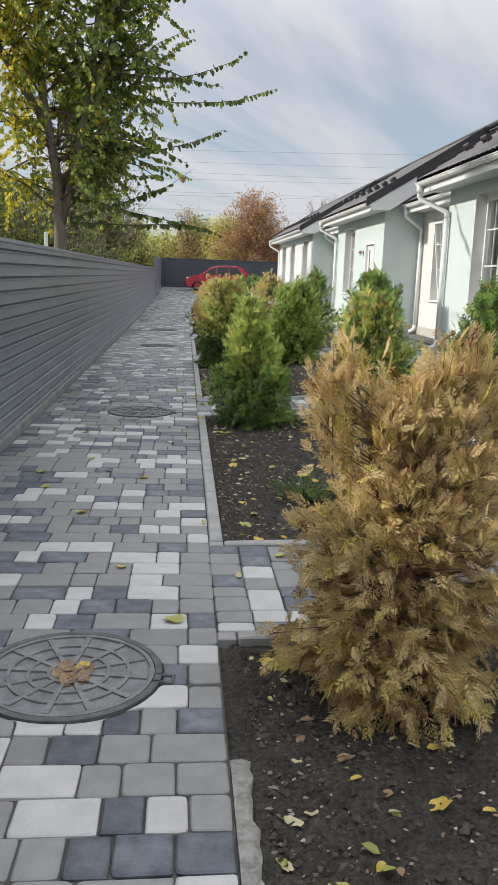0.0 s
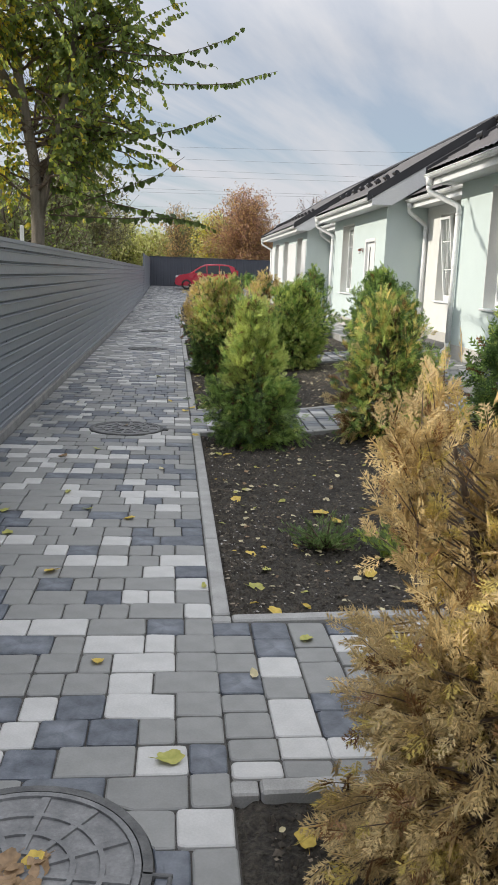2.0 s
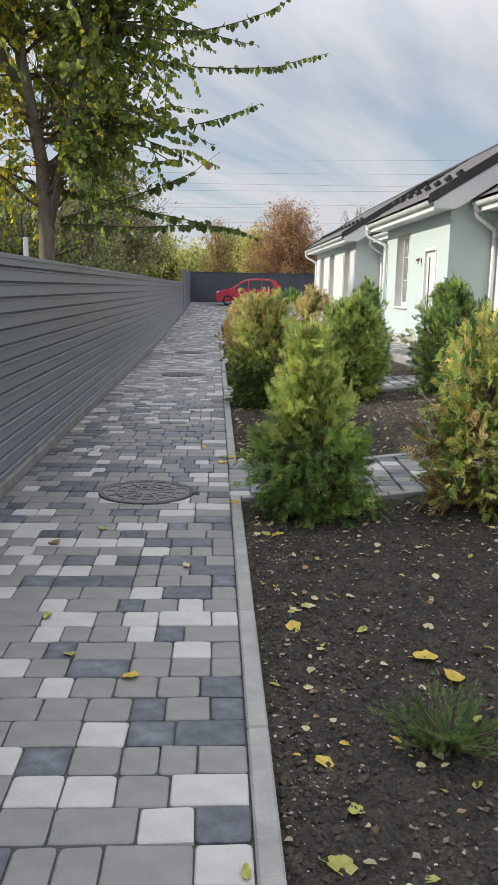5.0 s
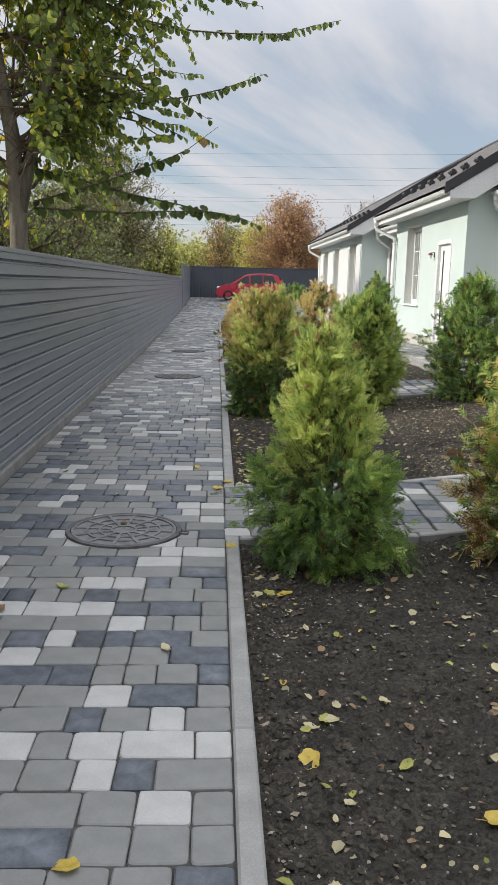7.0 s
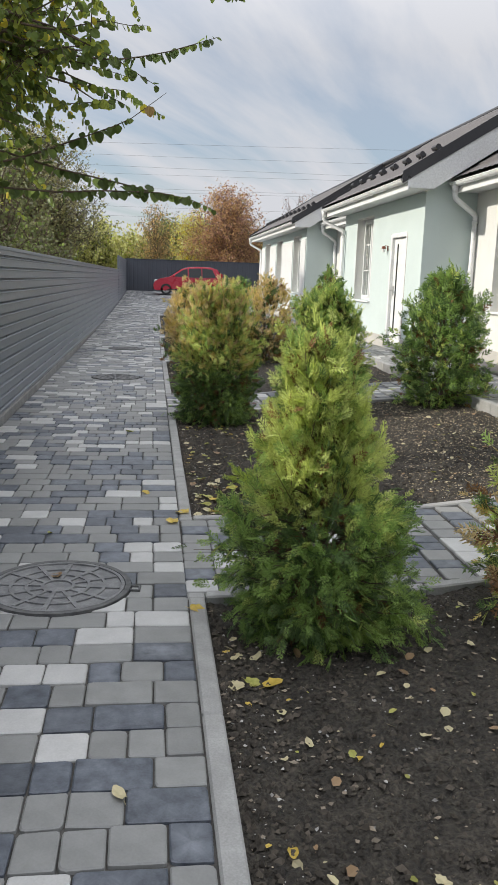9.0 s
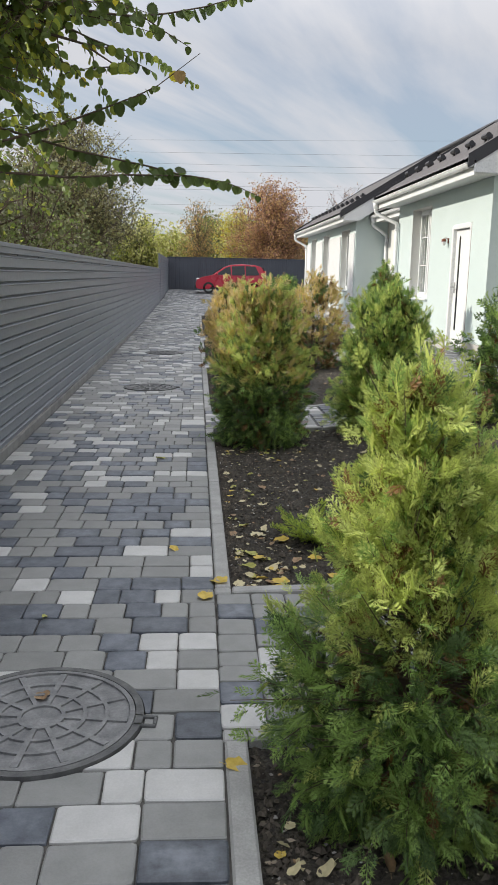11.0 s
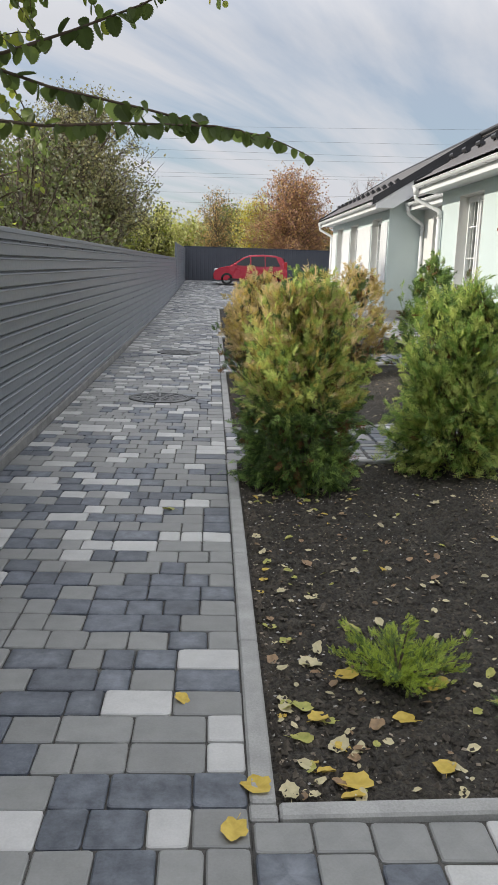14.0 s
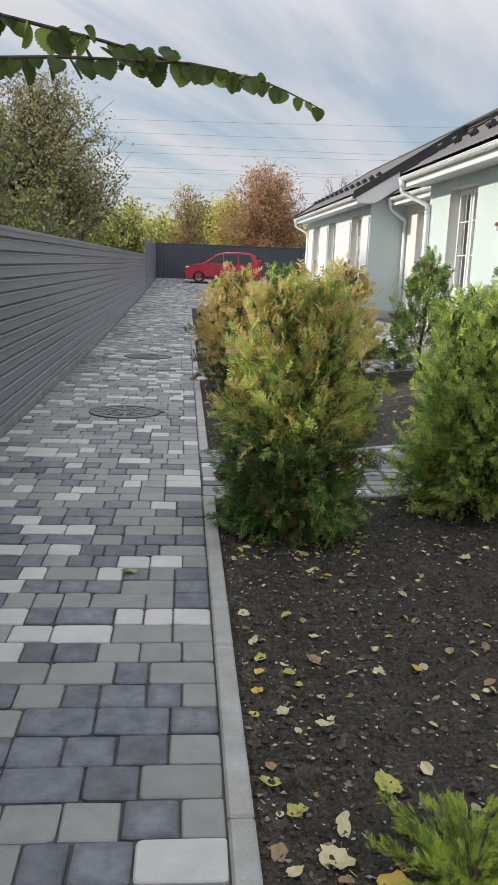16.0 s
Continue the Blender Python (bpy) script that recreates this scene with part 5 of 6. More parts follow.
def broad_tree(x, y, z0, height, radius, label, mats, weights, seed, boughs, per, leaf, shape, trunk_r=0.12, low=0.3, bare=0.0, kind_name="tree", squash=1.0):
    """A tree with a tapered trunk, limbs that fork towards the crown, and leaves along the outer twigs."""
    rg = np.random.RandomState(seed)
    t = thing(kind_name, label, "tree", (x, y, z0))
    wood, tw, it = Build(), Build(), []
    top = np.array([rg.normal(0, 0.1), rg.normal(0, 0.1), height * 0.86])
    spine = [np.array([0, 0, -0.3]), np.array([rg.normal(0, 0.06), rg.normal(0, 0.06), height * 0.3]), top * 0.65, top]
    wood.tube([tuple(p) for p in spine], [trunk_r, trunk_r * 0.8, trunk_r * 0.5, trunk_r * 0.12], 8)
    cz, rz = height * (low + 1) / 2, height * (1 - low) / 2
    ph = rg.uniform(0, 6.28, 3)
    for k in range(boughs):
        a, c = rg.uniform(0, 2 * math.pi), rg.uniform(-1, 1)
        rr = math.sqrt(1 - c * c) * (1 + 0.2 * math.sin(3 * a + ph[0]) + 0.15 * math.sin(5 * a + 3 * c + ph[1])) * rg.uniform(0.55, 1.0)
        rr = min(rr, 1.08)
        q = np.array([math.cos(a) * rr * radius, math.sin(a) * rr * radius * squash, cz + c * rz * rg.uniform(0.75, 1.05)])
        u = np.clip((q[2] / height) * rg.uniform(0.45, 0.8), 0.12, 0.85)
        p = spine[0] * 0 + top * u / 0.86 * 0.86
        pts = twig_path(rg, p, q, 0.06, 6, 0.05)
        tw.tube([tuple(v) for v in pts], list(np.linspace(trunk_r * 0.22, 0.008, 6)), 3, caps=False)
        for j in range(per):
            cpt = pts[rg.randint(2, 6)]
            e = cpt + np.clip(rg.normal(0, 1, 3), -1.3, 1.3) * radius * 0.17
            if rg.uniform() < 0.25:
                tw.tube([tuple(cpt), tuple(e)], [0.008, 0.004], 3, caps=False)
            if rg.uniform() < bare:
                continue
            for _ in range(3):
                o = cpt + (e - cpt) * rg.uniform(0.2, 1.1) + rg.normal(0, leaf * 0.8, 3)
                it.append((o, rg.normal(0, 1, 3) + np.array([0, 0, -0.5]), rg.normal(0, 1, 3), leaf * rg.uniform(0.6, 1.3), rg.choice(len(mats), p=weights)))
    part("trunk", wood, BARK, t, smooth=True)
    part("twigwork", tw, TWIG, t)
    if it:
        part("crown", leaves_build(it, shape), mats, t)
    return t


# behind the fence
broad_tree(-4.9, 16.4, 0, 8.0, 1.4, "yellow autumn tree behind the fence", [LEAF_YELLOW, LEAF_LIME, LEAF_GREEN], [0.5, 0.35, 0.15], 61, 120, 26, 0.12, "plain", low=0.16)
broad_tree(-3.3, 17.5, 0, 3.4, 1.3, "olive green undergrowth behind the fence", [LEAF_OLIVE, LEAF_LIME, LEAF_GREEN], [0.6, 0.2, 0.2], 62, 60, 22, 0.08, "plain", low=0.2, kind_name="shrub")
broad_tree(-3.0, 22.0, 0, 3.6, 1.3, "olive green shrub behind the fence", [LEAF_OLIVE, LEAF_GREY, LEAF_GREEN], [0.6, 0.2, 0.2], 63, 60, 22, 0.08, "plain", low=0.2, kind_name="shrub")
broad_tree(-6.0, 21.0, 0, 5.2, 2.0, "dense olive green tree behind the fence", [LEAF_OLIVE, LEAF_GREEN, LEAF_LIME], [0.6, 0.3, 0.1], 64, 80, 24, 0.10, "plain", low=0.15)
broad_tree(-3.6, 30.0, 0, 5.6, 2.1, "grey-green willow with small narrow leaves", [LEAF_WILLOW, LEAF_OLIVE, LEAF_GREY], [0.55, 0.25, 0.2], 65, 180, 74, 0.068, "plain", low=0.22)
broad_tree(-2.9, 26.5, 0, 3.1, 1.0, "dense dark olive bush behind the fence", [LEAF_OLIVE, LEAF_GREEN], [0.7, 0.3], 66, 50, 22, 0.08, "plain", low=0.2, kind_name="shrub")
broad_tree(-6.8, 30.5, 0, 4.6, 2.2, "dense olive hedge tree behind the fence", [LEAF_OLIVE, LEAF_GREEN], [0.7, 0.3], 67, 120, 34, 0.11, "plain", low=0.12)
stub = thing("snag", "dead broken branch stub with a crow-dark knot", "dead branch", (-2.2, 30.2, 0))
part("stem", Build().tube([(-0.35, 0, -0.1), (-0.3, 0, 1.4), (-0.25, 0, 2.7), (0.0, 0, 2.95), (0.15, 0, 3.0)], [0.09, 0.08, 0.07, 0.06, 0.05], 8), BARK, stub, smooth=True)
part("knot", Build().tube([(0.05, 0, 2.9), (0.12, 0, 3.1), (0.15, 0, 3.35)], [0.09, 0.07, 0.02], 7), BARK, stub, smooth=True)
# beyond the far wall
broad_tree(5.2, 63, 0.5, 7.2, 2.9, "red-brown autumn tree beyond the wall", [LEAF_RUST, LEAF_MAROON, LEAF_OCHRE], [0.5, 0.2, 0.3], 71, 190, 44, 0.115, "plain", low=0.12)
broad_tree(0.1, 68, 0.5, 6.3, 2.0, "sparse ochre autumn tree beyond the wall", [LEAF_OCHRE, LEAF_OLIVE], [0.65, 0.35], 72, 90, 22, 0.11, "plain", low=0.2, bare=0.25)
broad_tree(3.2, 74, 0.5, 6.4, 1.9, "bright yellow autumn tree beyond the wall", [LEAF_YELLOW, LEAF_HAZE], [0.3, 0.7], 73, 80, 24, 0.17, "plain", low=0.1)
broad_tree(11.8, 72, 0.5, 8.3, 2.6, "bare twiggy tree behind the roofs", [LEAF_MAROON, LEAF_OCHRE], [0.6, 0.4], 74, 130, 12, 0.1, "plain", low=0.2, bare=0.75)
for k, (x, y, h, r, mats, w) in enumerate([(-5.5, 86, 6.4, 3.0, [LEAF_HAZE, LEAF_LIME, LEAF_OLIVE], [0.6, 0.2, 0.2]), (-2.2, 84, 5.4, 2.4, [LEAF_HAZE, LEAF_LIME], [0.75, 0.25]),
                                           (1.6, 92, 7.2, 2.8, [LEAF_OLIVE, LEAF_GREEN, LEAF_LIME], [0.5, 0.3, 0.2]), (-9.5, 84, 7.0, 3.4, [LEAF_OLIVE, LEAF_LIME], [0.6, 0.4]),
                                           (5.5, 95, 7.4, 3.0, [LEAF_OLIVE, LEAF_LIME], [0.5, 0.5]), (9.5, 90, 6.4, 3.0, [LEAF_OCHRE, LEAF_OLIVE], [0.5, 0.5]), (15.0, 88, 8.0, 3.4, [LEAF_OLIVE, LEAF_RUST], [0.5, 0.5])]):
    broad_tree(x, y, 0.4, h, r, "yellow-green trees on the skyline" if k < 3 else "hazy olive trees on the skyline", mats, w, 80 + k, 90, 24, 0.24, "plain", low=0.05)
woods = []
rg = np.random.RandomState(90)
for _ in range(10000):
    x = rg.uniform(-60, 60)
    y = 120 + rg.uniform(0, 14)
    h = 7.5 + 1.8 * math.sin(x * 0.31) + 1.2 * math.sin(x * 0.83 + 1)
    woods.append((np.array([x, y, h * rg.uniform() ** 0.7]), rg.normal(0, 1, 3), rg.normal(0, 1, 3), rg.uniform(0.5, 1.0), rg.randint(3)))
tagged(part("far_woods", leaves_build(woods, "plain"), [LEAF_OLIVE, LEAF_LIME, LEAF_OCHRE], kind="stuff"), "distant autumn woods on the horizon", "woods")

# small white stake behind the fence
stake = Build().box((-0.022, -0.022, -0.2), (0.022, 0.022, 1.98), 0, 0.005)
tagged(part("stake", stake, REVEAL, at=(-1.85, 11.3, 0)), "slim white stake behind the fence", "stake")

# ---- power lines ----
lines = [((-60, 84, 12.4), (80, 78, 15.2)), ((-60, 84, 11.9), (80, 78, 13.4)), ((-60, 84, 11.4), (80, 76, 11.6)), ((-60, 84, 10.2), (80, 78, 12.0)),
         ((-60, 84, 9.3), (80, 76, 10.2)), ((-60, 84, 8.6), (80, 78, 10.6)), ((-60, 80, 7.3), (80, 80, 9.0)), ((-60, 80, 6.5), (80, 80, 8.2))]
for p, q in lines:
    p, q = np.array(p, float), np.array(q, float)
    pts = [tuple(p + (q - p) * u + np.array([0, 0, -1.2 * 4 * u * (1 - u) * 0.5])) for u in np.linspace(0, 1, 25)]
    tagged(part("power_line", Build().tube(pts, 0.009, 4), WIRE), "thin dark overhead power line", "power line", "overhead power lines")

# ---- parked car ----


def car(x, y, z):
    """A small red high-roofed car, nose towards -x: a lofted body with its glazing, wheels, lamps and trims."""
    c = thing("car", "red high-roofed compact car parked by the wall", "car", (x, y, z))
    side = [(-1.90, 0.30), (-1.92, 0.52), (-1.84, 0.72), (-1.60, 0.85), (-1.02, 0.98), (-0.40, 1.40), (-0.02, 1.53), (0.6, 1.57), (1.25, 1.54), (1.60, 1.45), (1.84, 1.02), (1.90, 0.72), (1.90, 0.34), (1.80, 0.24), (-1.75, 0.22)]
    b = Build()
    rings = [(0.0, 1.0), (0.60, 0.995), (0.76, 0.965), (0.83, 0.90)]
    n = len(side)
    layers = [(-w, s) for w, s in rings[::-1]] + [(w, s) for w, s in rings[1:]]
    v = []
    for w, s in layers:
        for px, pz in side:
            tuck = 0.17 * max(0.0, (pz - 0.95) / 0.6)
            yy = w * (1 - tuck)
            v.append((px * (0.985 + 0.015 * s), yy, 0.62 + (pz - 0.62) * (0.80 + 0.20 * s)))
    f = [(i * n + k, i * n + (k + 1) % n, (i + 1) * n + (k + 1) % n, (i + 1) * n + k) for i in range(len(layers) - 1) for k in range(n)]
    f += [tuple(range(n - 1, -1, -1)), tuple(range((len(layers) - 1) * n, len(layers) * n))]
    b.add(v, f)
    part("body", b, CAR_RED, c, "glossy red bodywork", smooth=False)

    def y_at(pz):
        return 0.83 * (1 - 0.17 * max(0.0, (pz - 0.95) / 0.6)) + 0.006

    for s in (-1, 1):
        for o in ([(-0.86, 1.0), (-0.32, 1.36), (-0.06, 1.44), (-0.03, 0.98)], [(0.03, 0.97), (0.01, 1.45), (0.70, 1.48), (0.72, 0.97)], [(0.77, 0.97), (0.75, 1.48), (1.30, 1.44), (1.52, 1.0)]):
            part("side_window", Build().extrude([(px, s * (y_at(pz) - 0.02), pz) for px, pz in o], (0, s * 0.022, 0)), CAR_GLASS, c, "dark tinted side window")
        part("sill_trim", Build().box((-1.15, s * 0.82 - 0.02, 0.24), (1.15, s * 0.82 + 0.02, 0.33), 0, 0.01), RUBBER, c, "dark sill strip")
        part("mirror", Build().box((-0.86, s * 0.93 - 0.09, 0.98), (-0.74, s * 0.93 + 0.06, 1.10), 0, 0.03), CAR_RED, c)
        part("headlight", Build().box((-1.88, s * 0.62 - 0.16, 0.66), (-1.62, s * 0.62 + 0.16, 0.80), 0, 0.04), LAMP_CLEAR, c, "clear headlight")
        part("tail_light", Build().box((1.72, s * 0.74 - 0.07, 0.86), (1.88, s * 0.74 + 0.07, 1.22), 0, 0.02), TAIL_RED, c, "red tail light")
        for wx_ in (-1.22, 1.22):
            wheel = thing("wheel", "", "", (wx_, s * 0.74, 0.30))
            wheel.parent = c
            tyre = Build()
            ring(tyre, 0.19, 0.30, -0.09, 0.09, 28)
            part("tyre", tyre, RUBBER, wheel, at=pose(0, 0, 0, 90, 0, 0))
            rim = Build()
            ring(rim, 0.15, 0.19, -0.07, 0.07, 24)
            for k in range(5):
                a = 2 * math.pi * k / 5
                cs, sn = math.cos(a), math.sin(a)
                rim.extrude([(cs * p - sn * q, sn * p + cs * q, 0.03) for p, q in ((0.02, -0.03), (0.16, -0.02), (0.16, 0.02), (0.02, 0.03))], (0, 0, 0.03))
                rim.extrude([(cs * p - sn * q, sn * p + cs * q, -0.06) for p, q in ((0.02, -0.03), (0.16, -0.02), (0.16, 0.02), (0.02, 0.03))], (0, 0, 0.03))
            part("rim", rim, STEEL, wheel, "silver spoked rim", at=pose(0, 0, 0, 90, 0, 0))
    part("windscreen", Build().extrude([(-0.99, -0.70, 1.01), (-0.42, -0.62, 1.395), (-0.42, 0.62, 1.395), (-0.99, 0.70, 1.01)], (-0.02, 0, 0.02)), CAR_GLASS, c, "dark windscreen")
    part("rear_window", Build().extrude([(1.70, -0.6, 1.40), (1.83, -0.64, 1.06), (1.83, 0.64, 1.06), (1.70, 0.6, 1.40)], (0.02, 0, 0.01)), CAR_GLASS, c)
    part("bumper", Build().box((-1.95, -0.74, 0.26), (-1.80, 0.74, 0.48), 0, 0.05), RUBBER, c, "dark front bumper")
    return c


parked = car(1.90, 50.2, float(rise(50.2)) + 0.006)
parked.scale = (0.97, 0.97, 0.97)

# ---- fallen leaves ----


def fallen(kind, seed):
    """A curled dry leaf lying flat: lobed or oval outline, raised rim."""
    rg = np.random.RandomState(seed)
    n = 18
    v, f = [(0, 0, 0.004)], []
    for r_, up in ((0.55, 0.004), (1.0, 0.0)):
        for i in range(n):
            a = 2 * math.pi * i / n
            lobe = 1 + (0.11 * math.cos(5 * a) + 0.07 * math.sin(9 * a + seed) + rg.uniform(-0.07, 0.07) if kind == "lobed" else 0.05 * math.sin(7 * a))
            w = 0.82 if kind == "lobed" else 0.52
            curl = 0.22 * rg.uniform(0, 1) * (r_ ** 2) + 0.22 * r_ * abs(math.sin(a + seed))
            v.append((0.5 * r_ * lobe * math.cos(a), 0.5 * w * r_ * lobe * math.sin(a), up + curl * 0.5))
    f = [(0, 1 + i, 1 + (i + 1) % n) for i in range(n)] + [(1 + i, 1 + n + i, 1 + n + (i + 1) % n, 1 + (i + 1) % n) for i in range(n)]
    b = Build().add(v, f)
    b.tube([(-0.45, 0, 0.01), (-0.62, 0.03, 0.02), (-0.78, 0.05, 0.02)], [0.014, 0.012, 0.01], 4)
    return b


LEAF_MATS = [(FALLEN_YELLOW, "yellow"), (FALLEN_LIME, "yellow-green"), (FALLEN_PALE, "pale dry"), (FALLEN_BROWN, "brown")]
leaf_meshes = {(m, k): fallen(k, i + 3 * j).mesh("fallen_leaf", LEAF_MATS[m][0], True) for j, k in enumerate(("lobed", "oval")) for i, m in enumerate(range(4))}
rl = np.random.RandomState(70)


def drop_leaf(x, y, size, m, kind, on="soil"):
    z = (float(soil_lie(x, y)) + 0.009) if on == "soil" else float(rise(y)) + 0.004
    ob = new("fallen_leaf", leaf_meshes[(m, kind)])
    ob.matrix_basis = pose(x, y, z, rl.uniform(-14, 14), rl.uniform(-14, 14), rl.uniform(0, 360)) @ Matrix.Diagonal((size, size, size, 1))
    where = "dark soil" if on == "soil" else "the pavers"
    tagged(ob, f"{LEAF_MATS[m][1]} {'lobed' if kind == 'lobed' else 'small oval'} fallen leaf on {where}", "leaf", "fallen leaves")


for x, y, s, m, k in [(0.79, 2.10, 0.075, 0, "lobed"), (0.55, 1.86, 0.045, 0, "oval"), (0.42, 1.78, 0.06, 1, "lobed"), (0.36, 3.02, 0.075, 0, "lobed"), (0.56, 2.23, 0.04, 0, "oval"),
                      (1.02, 5.02, 0.085, 0, "lobed"), (0.46, 4.55, 0.08, 0, "lobed"), (0.40, 4.86, 0.08, 1, "lobed"), (0.62, 4.62, 0.05, 1, "oval"), (0.42, 5.35, 0.07, 0, "lobed"),
                      (0.95, 6.10, 0.10, 0, "lobed"), (1.02, 5.92, 0.11, 0, "lobed"), (0.42, 6.42, 0.085, 0, "lobed"), (0.52, 6.2, 0.05, 2, "oval"), (0.50, 10.18, 0.11, 0, "lobed"), (0.42, 10.24, 0.07, 0, "oval"),
                      (0.80, 10.25, 0.09, 0, "lobed"), (0.74, 10.55, 0.08, 0, "lobed"), (0.92, 10.78, 0.10, 0, "lobed"), (0.38, 10.62, 0.075, 1, "lobed"), (0.45, 10.95, 0.10, 2, "lobed"), (0.36, 10.42, 0.08, 1, "oval"),
                      (0.66, 11.25, 0.10, 1, "lobed"), (0.58, 10.85, 0.09, 0, "lobed"), (1.15, 10.85, 0.07, 1, "oval"), (1.1, 10.62, 0.06, 1, "oval"), (0.50, 12.45, 0.07, 1, "oval"), (0.95, 11.95, 0.06, 0, "lobed"), (0.46, 7.9, 0.08, 0, "lobed")]:
    drop_leaf(x, y, s, m, k)
for i in range(250):
    k = rl.choice([0, 1, 2, 3], p=[0.1, 0.32, 0.4, 0.18])
    a, e = bed_limits[k]
    edge = rl.uniform() < 0.5
    x = KERB_R + 0.04 + (rl.exponential(0.25) if edge else rl.uniform(0, 2.9))
    y = rl.uniform(max(a, 1.5) + 0.05, e - 0.05)
    if x > APRON_X - 0.15:
        continue
    drop_leaf(x, y, rl.uniform(0.025, 0.068), rl.choice(4, p=[0.14, 0.2, 0.46, 0.2]), "lobed" if rl.uniform() < 0.35 else "oval")
for i in range(20):
    drop_leaf(KERB_R + 0.03 + rl.exponential(0.35), 10.10 + rl.exponential(0.4), rl.uniform(0.04, 0.09), rl.choice(4, p=[0.3, 0.35, 0.2, 0.15]), "lobed" if rl.uniform() < 0.6 else "oval")
litter, lm = Build(), [FALLEN_PALE, FALLEN_BROWN, FALLEN_LIME]
pv, pf = leaf_shape("plain")
for i in range(1700):
    k = rl.choice([0, 1, 2, 3], p=[0.14, 0.34, 0.38, 0.14])
    a, e = bed_limits[k]
    x, y = rl.uniform(KERB_R + 0.03, APRON_X - 0.15), rl.uniform(max(a, 1.0) + 0.05, e - 0.05)
    m = pose(x, y, float(soil_lie(x, y)) + 0.010, rl.uniform(-25, 25), rl.uniform(-25, 25), rl.uniform(0, 360))
    s = 0.012 + 0.045 * rl.uniform() ** 1.5
    litter.add([tuple(m @ Vector(q * s)) for q in pv], pf, rl.choice(3, p=[0.55, 0.33, 0.12]))
tagged(part("leaf_litter", litter, lm, kind="stuff"), "small dry pale and brown leaf scraps over the soil", "leaf litter")
for x, y, s, m, k in [(-0.02, 3.36, 0.085, 1, "lobed"), (-0.30, 4.02, 0.06, 0, "lobed"), (-0.62, 5.0, 0.075, 0, "lobed"), (0.14, 4.8, 0.05, 1, "oval"), (-0.95, 5.6, 0.07, 1, "lobed"), (-0.28, 5.9, 0.075, 0, "lobed"), (-0.55, 6.1, 0.055, 1, "lobed"),
                      (-0.72, 6.5, 0.08, 1, "oval"), (-1.05, 6.05, 0.08, 1, "lobed"), (0.12, 9.93, 0.09, 0, "lobed"), (-0.05, 10.62, 0.06, 0, "lobed"), (0.19, 10.12, 0.1, 0, "lobed"), (-0.22, 12.9, 0.08, 1, "oval"), (-0.6, 9.7, 0.05, 1, "oval"),
                      (-0.1, 7.2, 0.07, 2, "oval"), (-0.9, 7.6, 0.08, 3, "lobed"), (-1.1, 10.4, 0.06, 1, "lobed"), (0.3, 3.9, 0.06, 2, "oval"), (0.55, 4.2, 0.07, 1, "lobed"), (0.9, 4.0, 0.06, 2, "oval"), (0.4, 9.2, 0.05, 1, "oval"), (0.75, 9.5, 0.06, 2, "oval"),
                      (-1.15, 4.4, 0.07, 0, "lobed"), (-0.98, 3.95, 0.06, 3, "lobed"), (-0.66, 7.9, 0.07, 1, "lobed"), (0.20, 8.55, 0.07, 0, "lobed"), (-0.48, 9.0, 0.07, 3, "lobed")]:
    drop_leaf(x, y, s, m, k, "pavers")
for i in range(16):
    a, r_ = rl.uniform(0, 6.28), 0.09 * rl.uniform() ** 0.6
    drop_leaf(COVERS[0][0] + r_ * math.cos(a), COVERS[0][1] + r_ * math.sin(a), rl.uniform(0.035, 0.07), 3 if i else 0, "lobed", "pavers")

# ---- pavers ----


def paver_outline(w, d, rg):
    """A worn rectangle with well rounded corners and slightly bowed sides, centred."""
    pts, x, y = [], w / 2 - 0.0009, d / 2 - 0.0009
    for sx, sy, turned in ((1, 1, False), (-1, 1, True), (-1, -1, False), (1, -1, True)):
        rr = 0.015 * rg.uniform(0.5, 1.6)
        bx, by = rg.uniform(0.0, 0.0016), rg.uniform(0.0, 0.0016)
        arc = [(sx * (x - bx), sy * (y - rr)), (sx * (x - 0.27 * rr), sy * (y - 0.27 * rr)), (sx * (x - rr), sy * (y - by))]
        pts += arc[::-1] if turned else arc
    pts = np.array(pts)
    return pts + rg.normal(0, 0.0009, pts.shape)


def paver_solid(outline, rg, near=True):
    """Vertices and faces of a paver: side wall, tumbled round arris, top."""
    c = outline.mean(0)
    k = len(outline)
    size = np.abs(outline - c).max(0)
    rings_ = [(0.0, -0.016), (0.007, 0.0)] if near is None else [(0.0, -0.016), (0.0016, -0.0035), (0.0068, 0.0), (0.045, 0.0004)]
    v = []
    tilt = rg.normal(0, 0.010, 2)
    for inset, z in rings_:
        s = 1 - np.minimum(inset / size, 0.7)
        for p in outline:
            q = c + (p - c) * s
            v.append((q[0], q[1], z + float(tilt @ (q - c))))
    f = [(r_ * k + i, r_ * k + (i + 1) % k, (r_ + 1) * k + (i + 1) % k, (r_ + 1) * k + i) for r_ in range(len(rings_) - 1) for i in range(k)]
    f.append(tuple(range((len(rings_) - 1) * k, len(rings_) * k)))
    return np.array(v), f


def add_bloom(me, amounts):
    me.attributes.new("bloom", "FLOAT", "POINT").data.foreach_set("value", np.asarray(amounts, np.float32))
    return me


def bloom_of(v, near, rg):
    """How strongly lime has bloomed on a paver: only inside its rim, and not on every one."""
    w = np.zeros(len(v))
    if near is not None:
        w[-(len(v) // 4):] = rg.choice([0.0, 0.5, 1.0], p=[0.45, 0.35, 0.2])
    return w


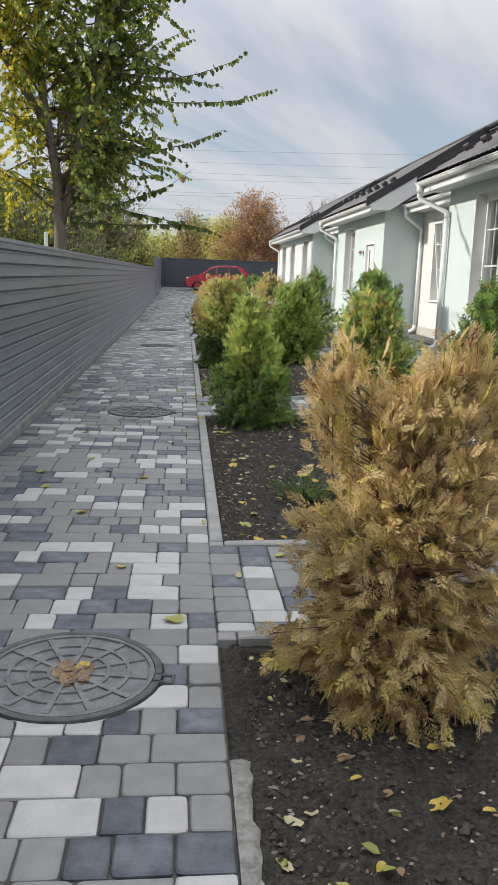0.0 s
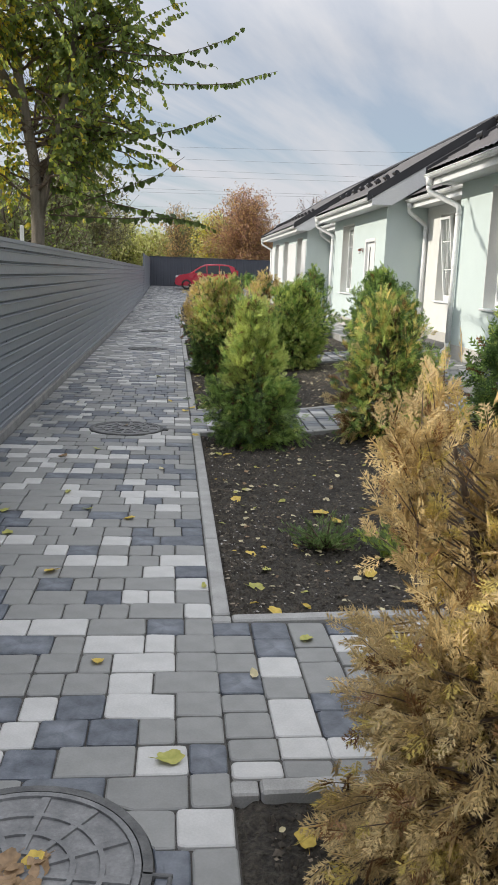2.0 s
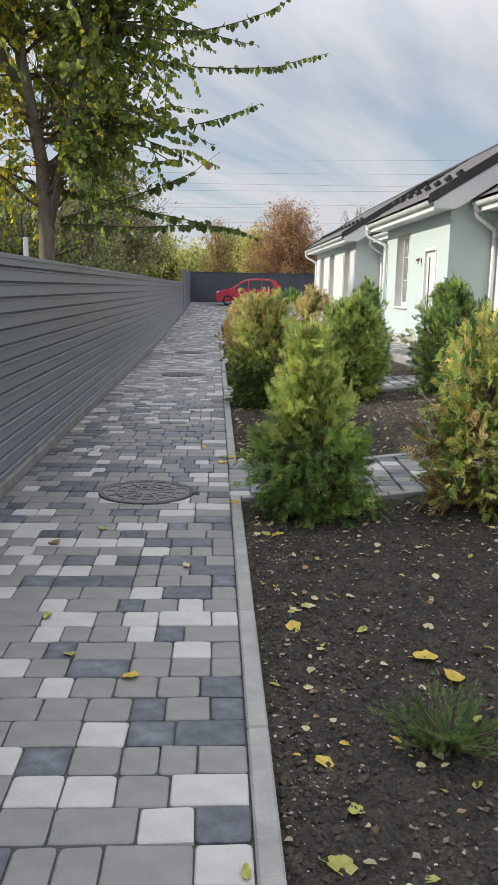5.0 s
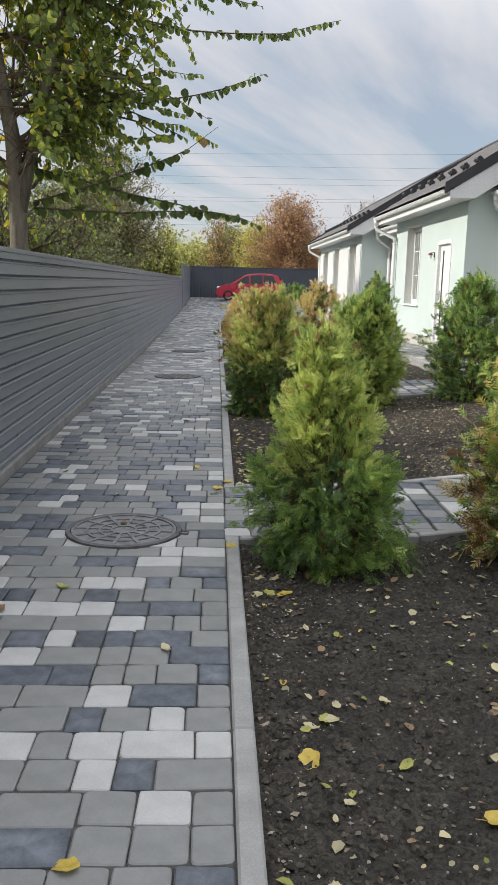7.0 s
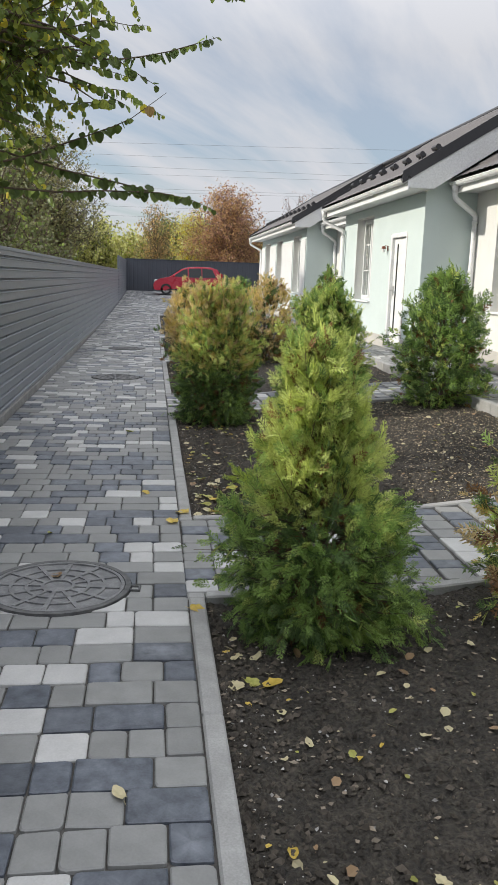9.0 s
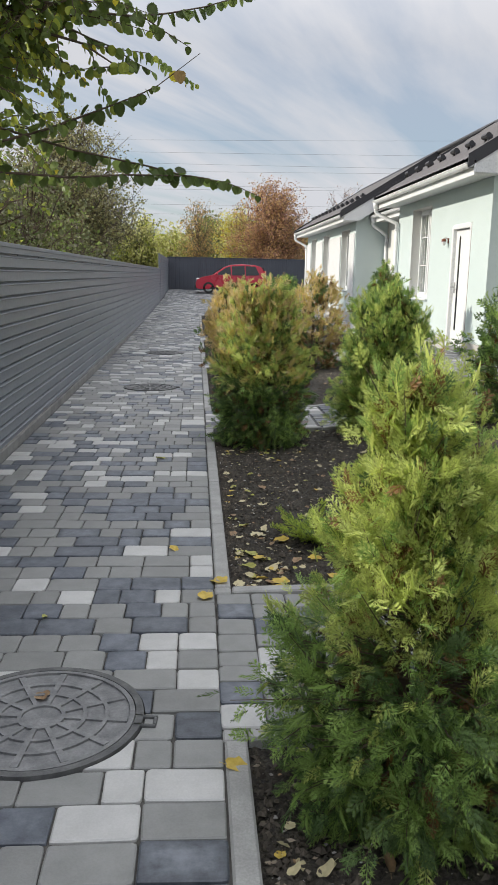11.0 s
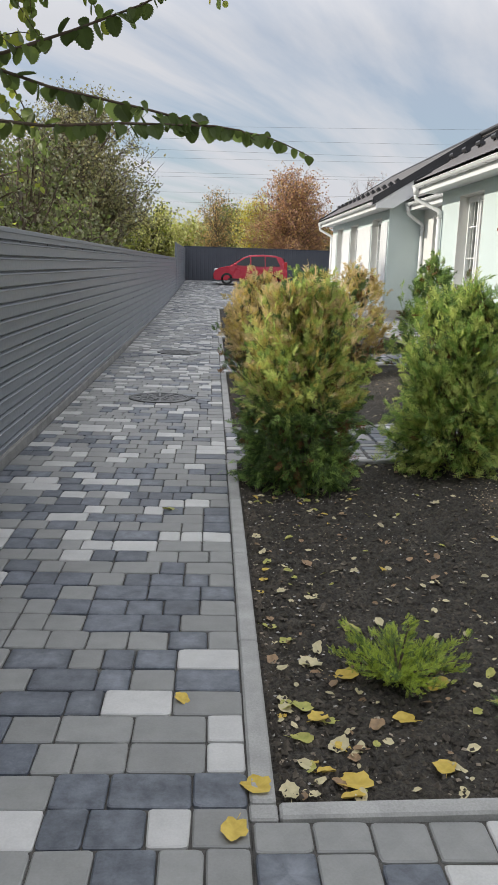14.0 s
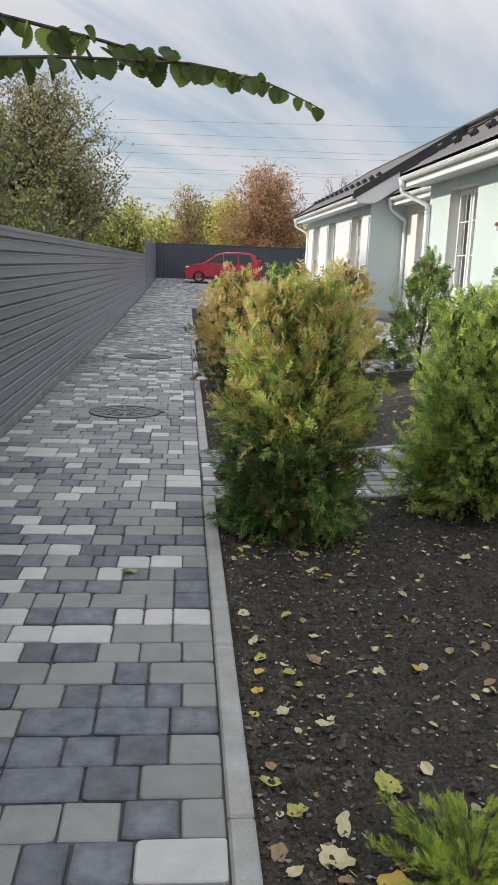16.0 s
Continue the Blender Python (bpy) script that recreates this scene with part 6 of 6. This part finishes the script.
MATS3 = [PAVER_GREY, PAVER_DARK, PAVER_WHITE]
WIDTHS = (0.125, 0.1645, 0.247)
rp = np.random.RandomState(77)
shared = {}
for wi, w in enumerate(WIDTHS):
    for mi in range(3):
        for k in range(4):
            v, f = paver_solid(paver_outline(w, ROW, rp), rp)
            shared[(wi, mi, k)] = add_bloom(Build().add(v, f).mesh("paver", MATS3[mi], False), bloom_of(v, True, rp))


def tint(rg, y):
    """Grey, dark or white: the darker mix lies further along the path."""
    p = rg.uniform()
    dark, white = (0.45, 0.16) if 9.6 < y < 14 else (0.25, 0.20)
    return 1 if p < dark else (2 if p < dark + white else 0)


def push_out(o, cx, cy, r_):
    """Cuts a paver's outline back to the rim of a round cover."""
    out = []
    m_ = len(o)
    for i in range(m_):
        for u in (0.0, 0.34, 0.67):
            out.append(o[i] * (1 - u) + o[(i + 1) % m_] * u)
    out = np.array(out)
    d = out - np.array([cx, cy])
    l = np.linalg.norm(d, axis=1)
    s = np.where(l < r_, r_ / np.maximum(l, 1e-6), 1.0)
    return np.array([cx, cy]) + d * s[:, None]


def lay(rg, rows_from, rows_to, x_left, x_right, height, single, parent, loose, along="x", covers=(), near_limit=12.5, shares=(0.36, 0.40, 0.24)):
    """Lays rows of pavers of one depth and mixed lengths; single(p): whether the piece there is an object of its own."""
    blooms = []
    y = rows_from
    while y + ROW * 0.6 < rows_to:
        x = x_right
        while x - x_left > 0.03:
            wi = rg.choice(3, p=shares)
            w = WIDTHS[wi]
            if x - w < x_left + 0.06:
                w, wi = x - x_left, None
            cx, cy = x - w / 2, y + ROW / 2 + rg.normal(0, 0.0015) + 0.007 * math.sin(2.6 * x + 0.8 * math.sin(0.9 * y))
            px, py = (cx, cy) if along == "x" else (cy, cx)
            mi = tint(rg, py)
            x -= w
            hit = [c for c in covers if math.hypot(px - c[0], py - c[1]) < COVER_R + 0.16]
            h = height(px, py) + rg.normal(0, 0.0013)
            if hit:
                c = hit[0]
                o = paver_outline(w, ROW, rg) + np.array([px, py])
                if np.hypot(o[:, 0] - c[0], o[:, 1] - c[1]).max() < COVER_R + 0.02:
                    continue
                o = push_out(o, c[0], c[1], COVER_R + 0.005)
                v, f = paver_solid(o, rg, False)
                v[:, 2] += h
                loose.add(v, f, mi)
                blooms.append(bloom_of(v, True, rg))
                continue
            if wi is not None and single(px, py):
                ob = new("paver", shared[(wi, mi, rg.randint(4))])
                ob.parent = parent
                ob.matrix_basis = pose(px, py, h, rg.normal(0, 0.35), rg.normal(0, 0.35), (0 if along == "x" else 90) + rg.choice([0, 180]) + rg.normal(0, 0.5))
                continue
            o = paver_outline(w, ROW, rg)
            if along != "x":
                o = o[:, ::-1]
                o = o[::-1]
            if py > near_limit:
                hx, hy = np.array([w, ROW] if along == "x" else [ROW, w]) / 2 - 0.0014
                cut = 0.016
                o = np.array([(hx, hy - cut), (hx - cut, hy), (cut - hx, hy), (-hx, hy - cut), (-hx, cut - hy), (cut - hx, -hy), (hx - cut, -hy), (hx, cut - hy)])

            v, f = paver_solid(o + np.array([px, py]), rg, True if py < near_limit else None)
            v[:, 2] += h
            loose.add(v, f, mi)
            blooms.append(bloom_of(v, True if py < near_limit else None, rg))
        y += ROW
    return np.concatenate(blooms)


loose = Build()
bloomed = lay(rp, 2.626 - 30 * ROW, BED_END, PATH_L - 0.03, PATH_R, lambda x, y: float(rise(y)), lambda x, y: 2.2 < y < 7.3, path, loose, covers=COVERS, near_limit=20.0)
add_bloom(part("pavers", loose, MATS3, path, "grey, dark and white concrete pavers", kind="stuff").data, bloomed)

for k, (a, e) in enumerate(CROSS):
    base = tagged(part("cross_path", sheet(np.linspace(PATH_R + 0.002, APRON_X, 9), np.array([a + 0.07, e - 0.07]), lambda X, Y: slope(X, Y) - 0.011), JOINT, kind="structure"), "short paved path crossing between two beds", "path", "crossing paths")
    loose = Build()
    bloomed = lay(rp, PATH_R + 0.001, APRON_X - 0.02, a + 0.075, e - 0.075, lambda x, y: float(slope(x, y)), (lambda x, y: x < 2.2) if k < 2 else (lambda x, y: False), base, loose, along="y", shares=(0.42, 0.48, 0.10))
    add_bloom(part("pavers", loose, MATS3, base, "grey, dark and white concrete pavers", kind="stuff").data, bloomed)

loose = Build()
bloomed = lay(rp, 7.0, 40.0, APRON_X + 0.01, BACK - 0.03, lambda x, y: FLOOR - 0.05, lambda x, y: False, apron, loose, near_limit=0)
add_bloom(part("pavers", loose, [PAVER_GREY, PAVER_GREY, PAVER_WHITE], apron, "pale concrete pavers", kind="stuff").data, bloomed)
court = tagged(part("yard", sheet(np.array([FENCE_X + 0.02, 4.0, 13.0]), np.arange(BED_END, 54.2, 1.0), lambda X, Y: rise(Y) - 0.016), JOINT, kind="structure"), "paved yard at the end of the path", "pavement")
loose = Build()
bloomed = lay(rp, BED_END + 0.02, 53.8, PATH_L - 0.03, 6.5, lambda x, y: float(rise(y)), lambda x, y: False, court, loose, near_limit=0)
add_bloom(part("pavers", loose, MATS3, court, "grey, dark and white concrete pavers", kind="stuff").data, bloomed)
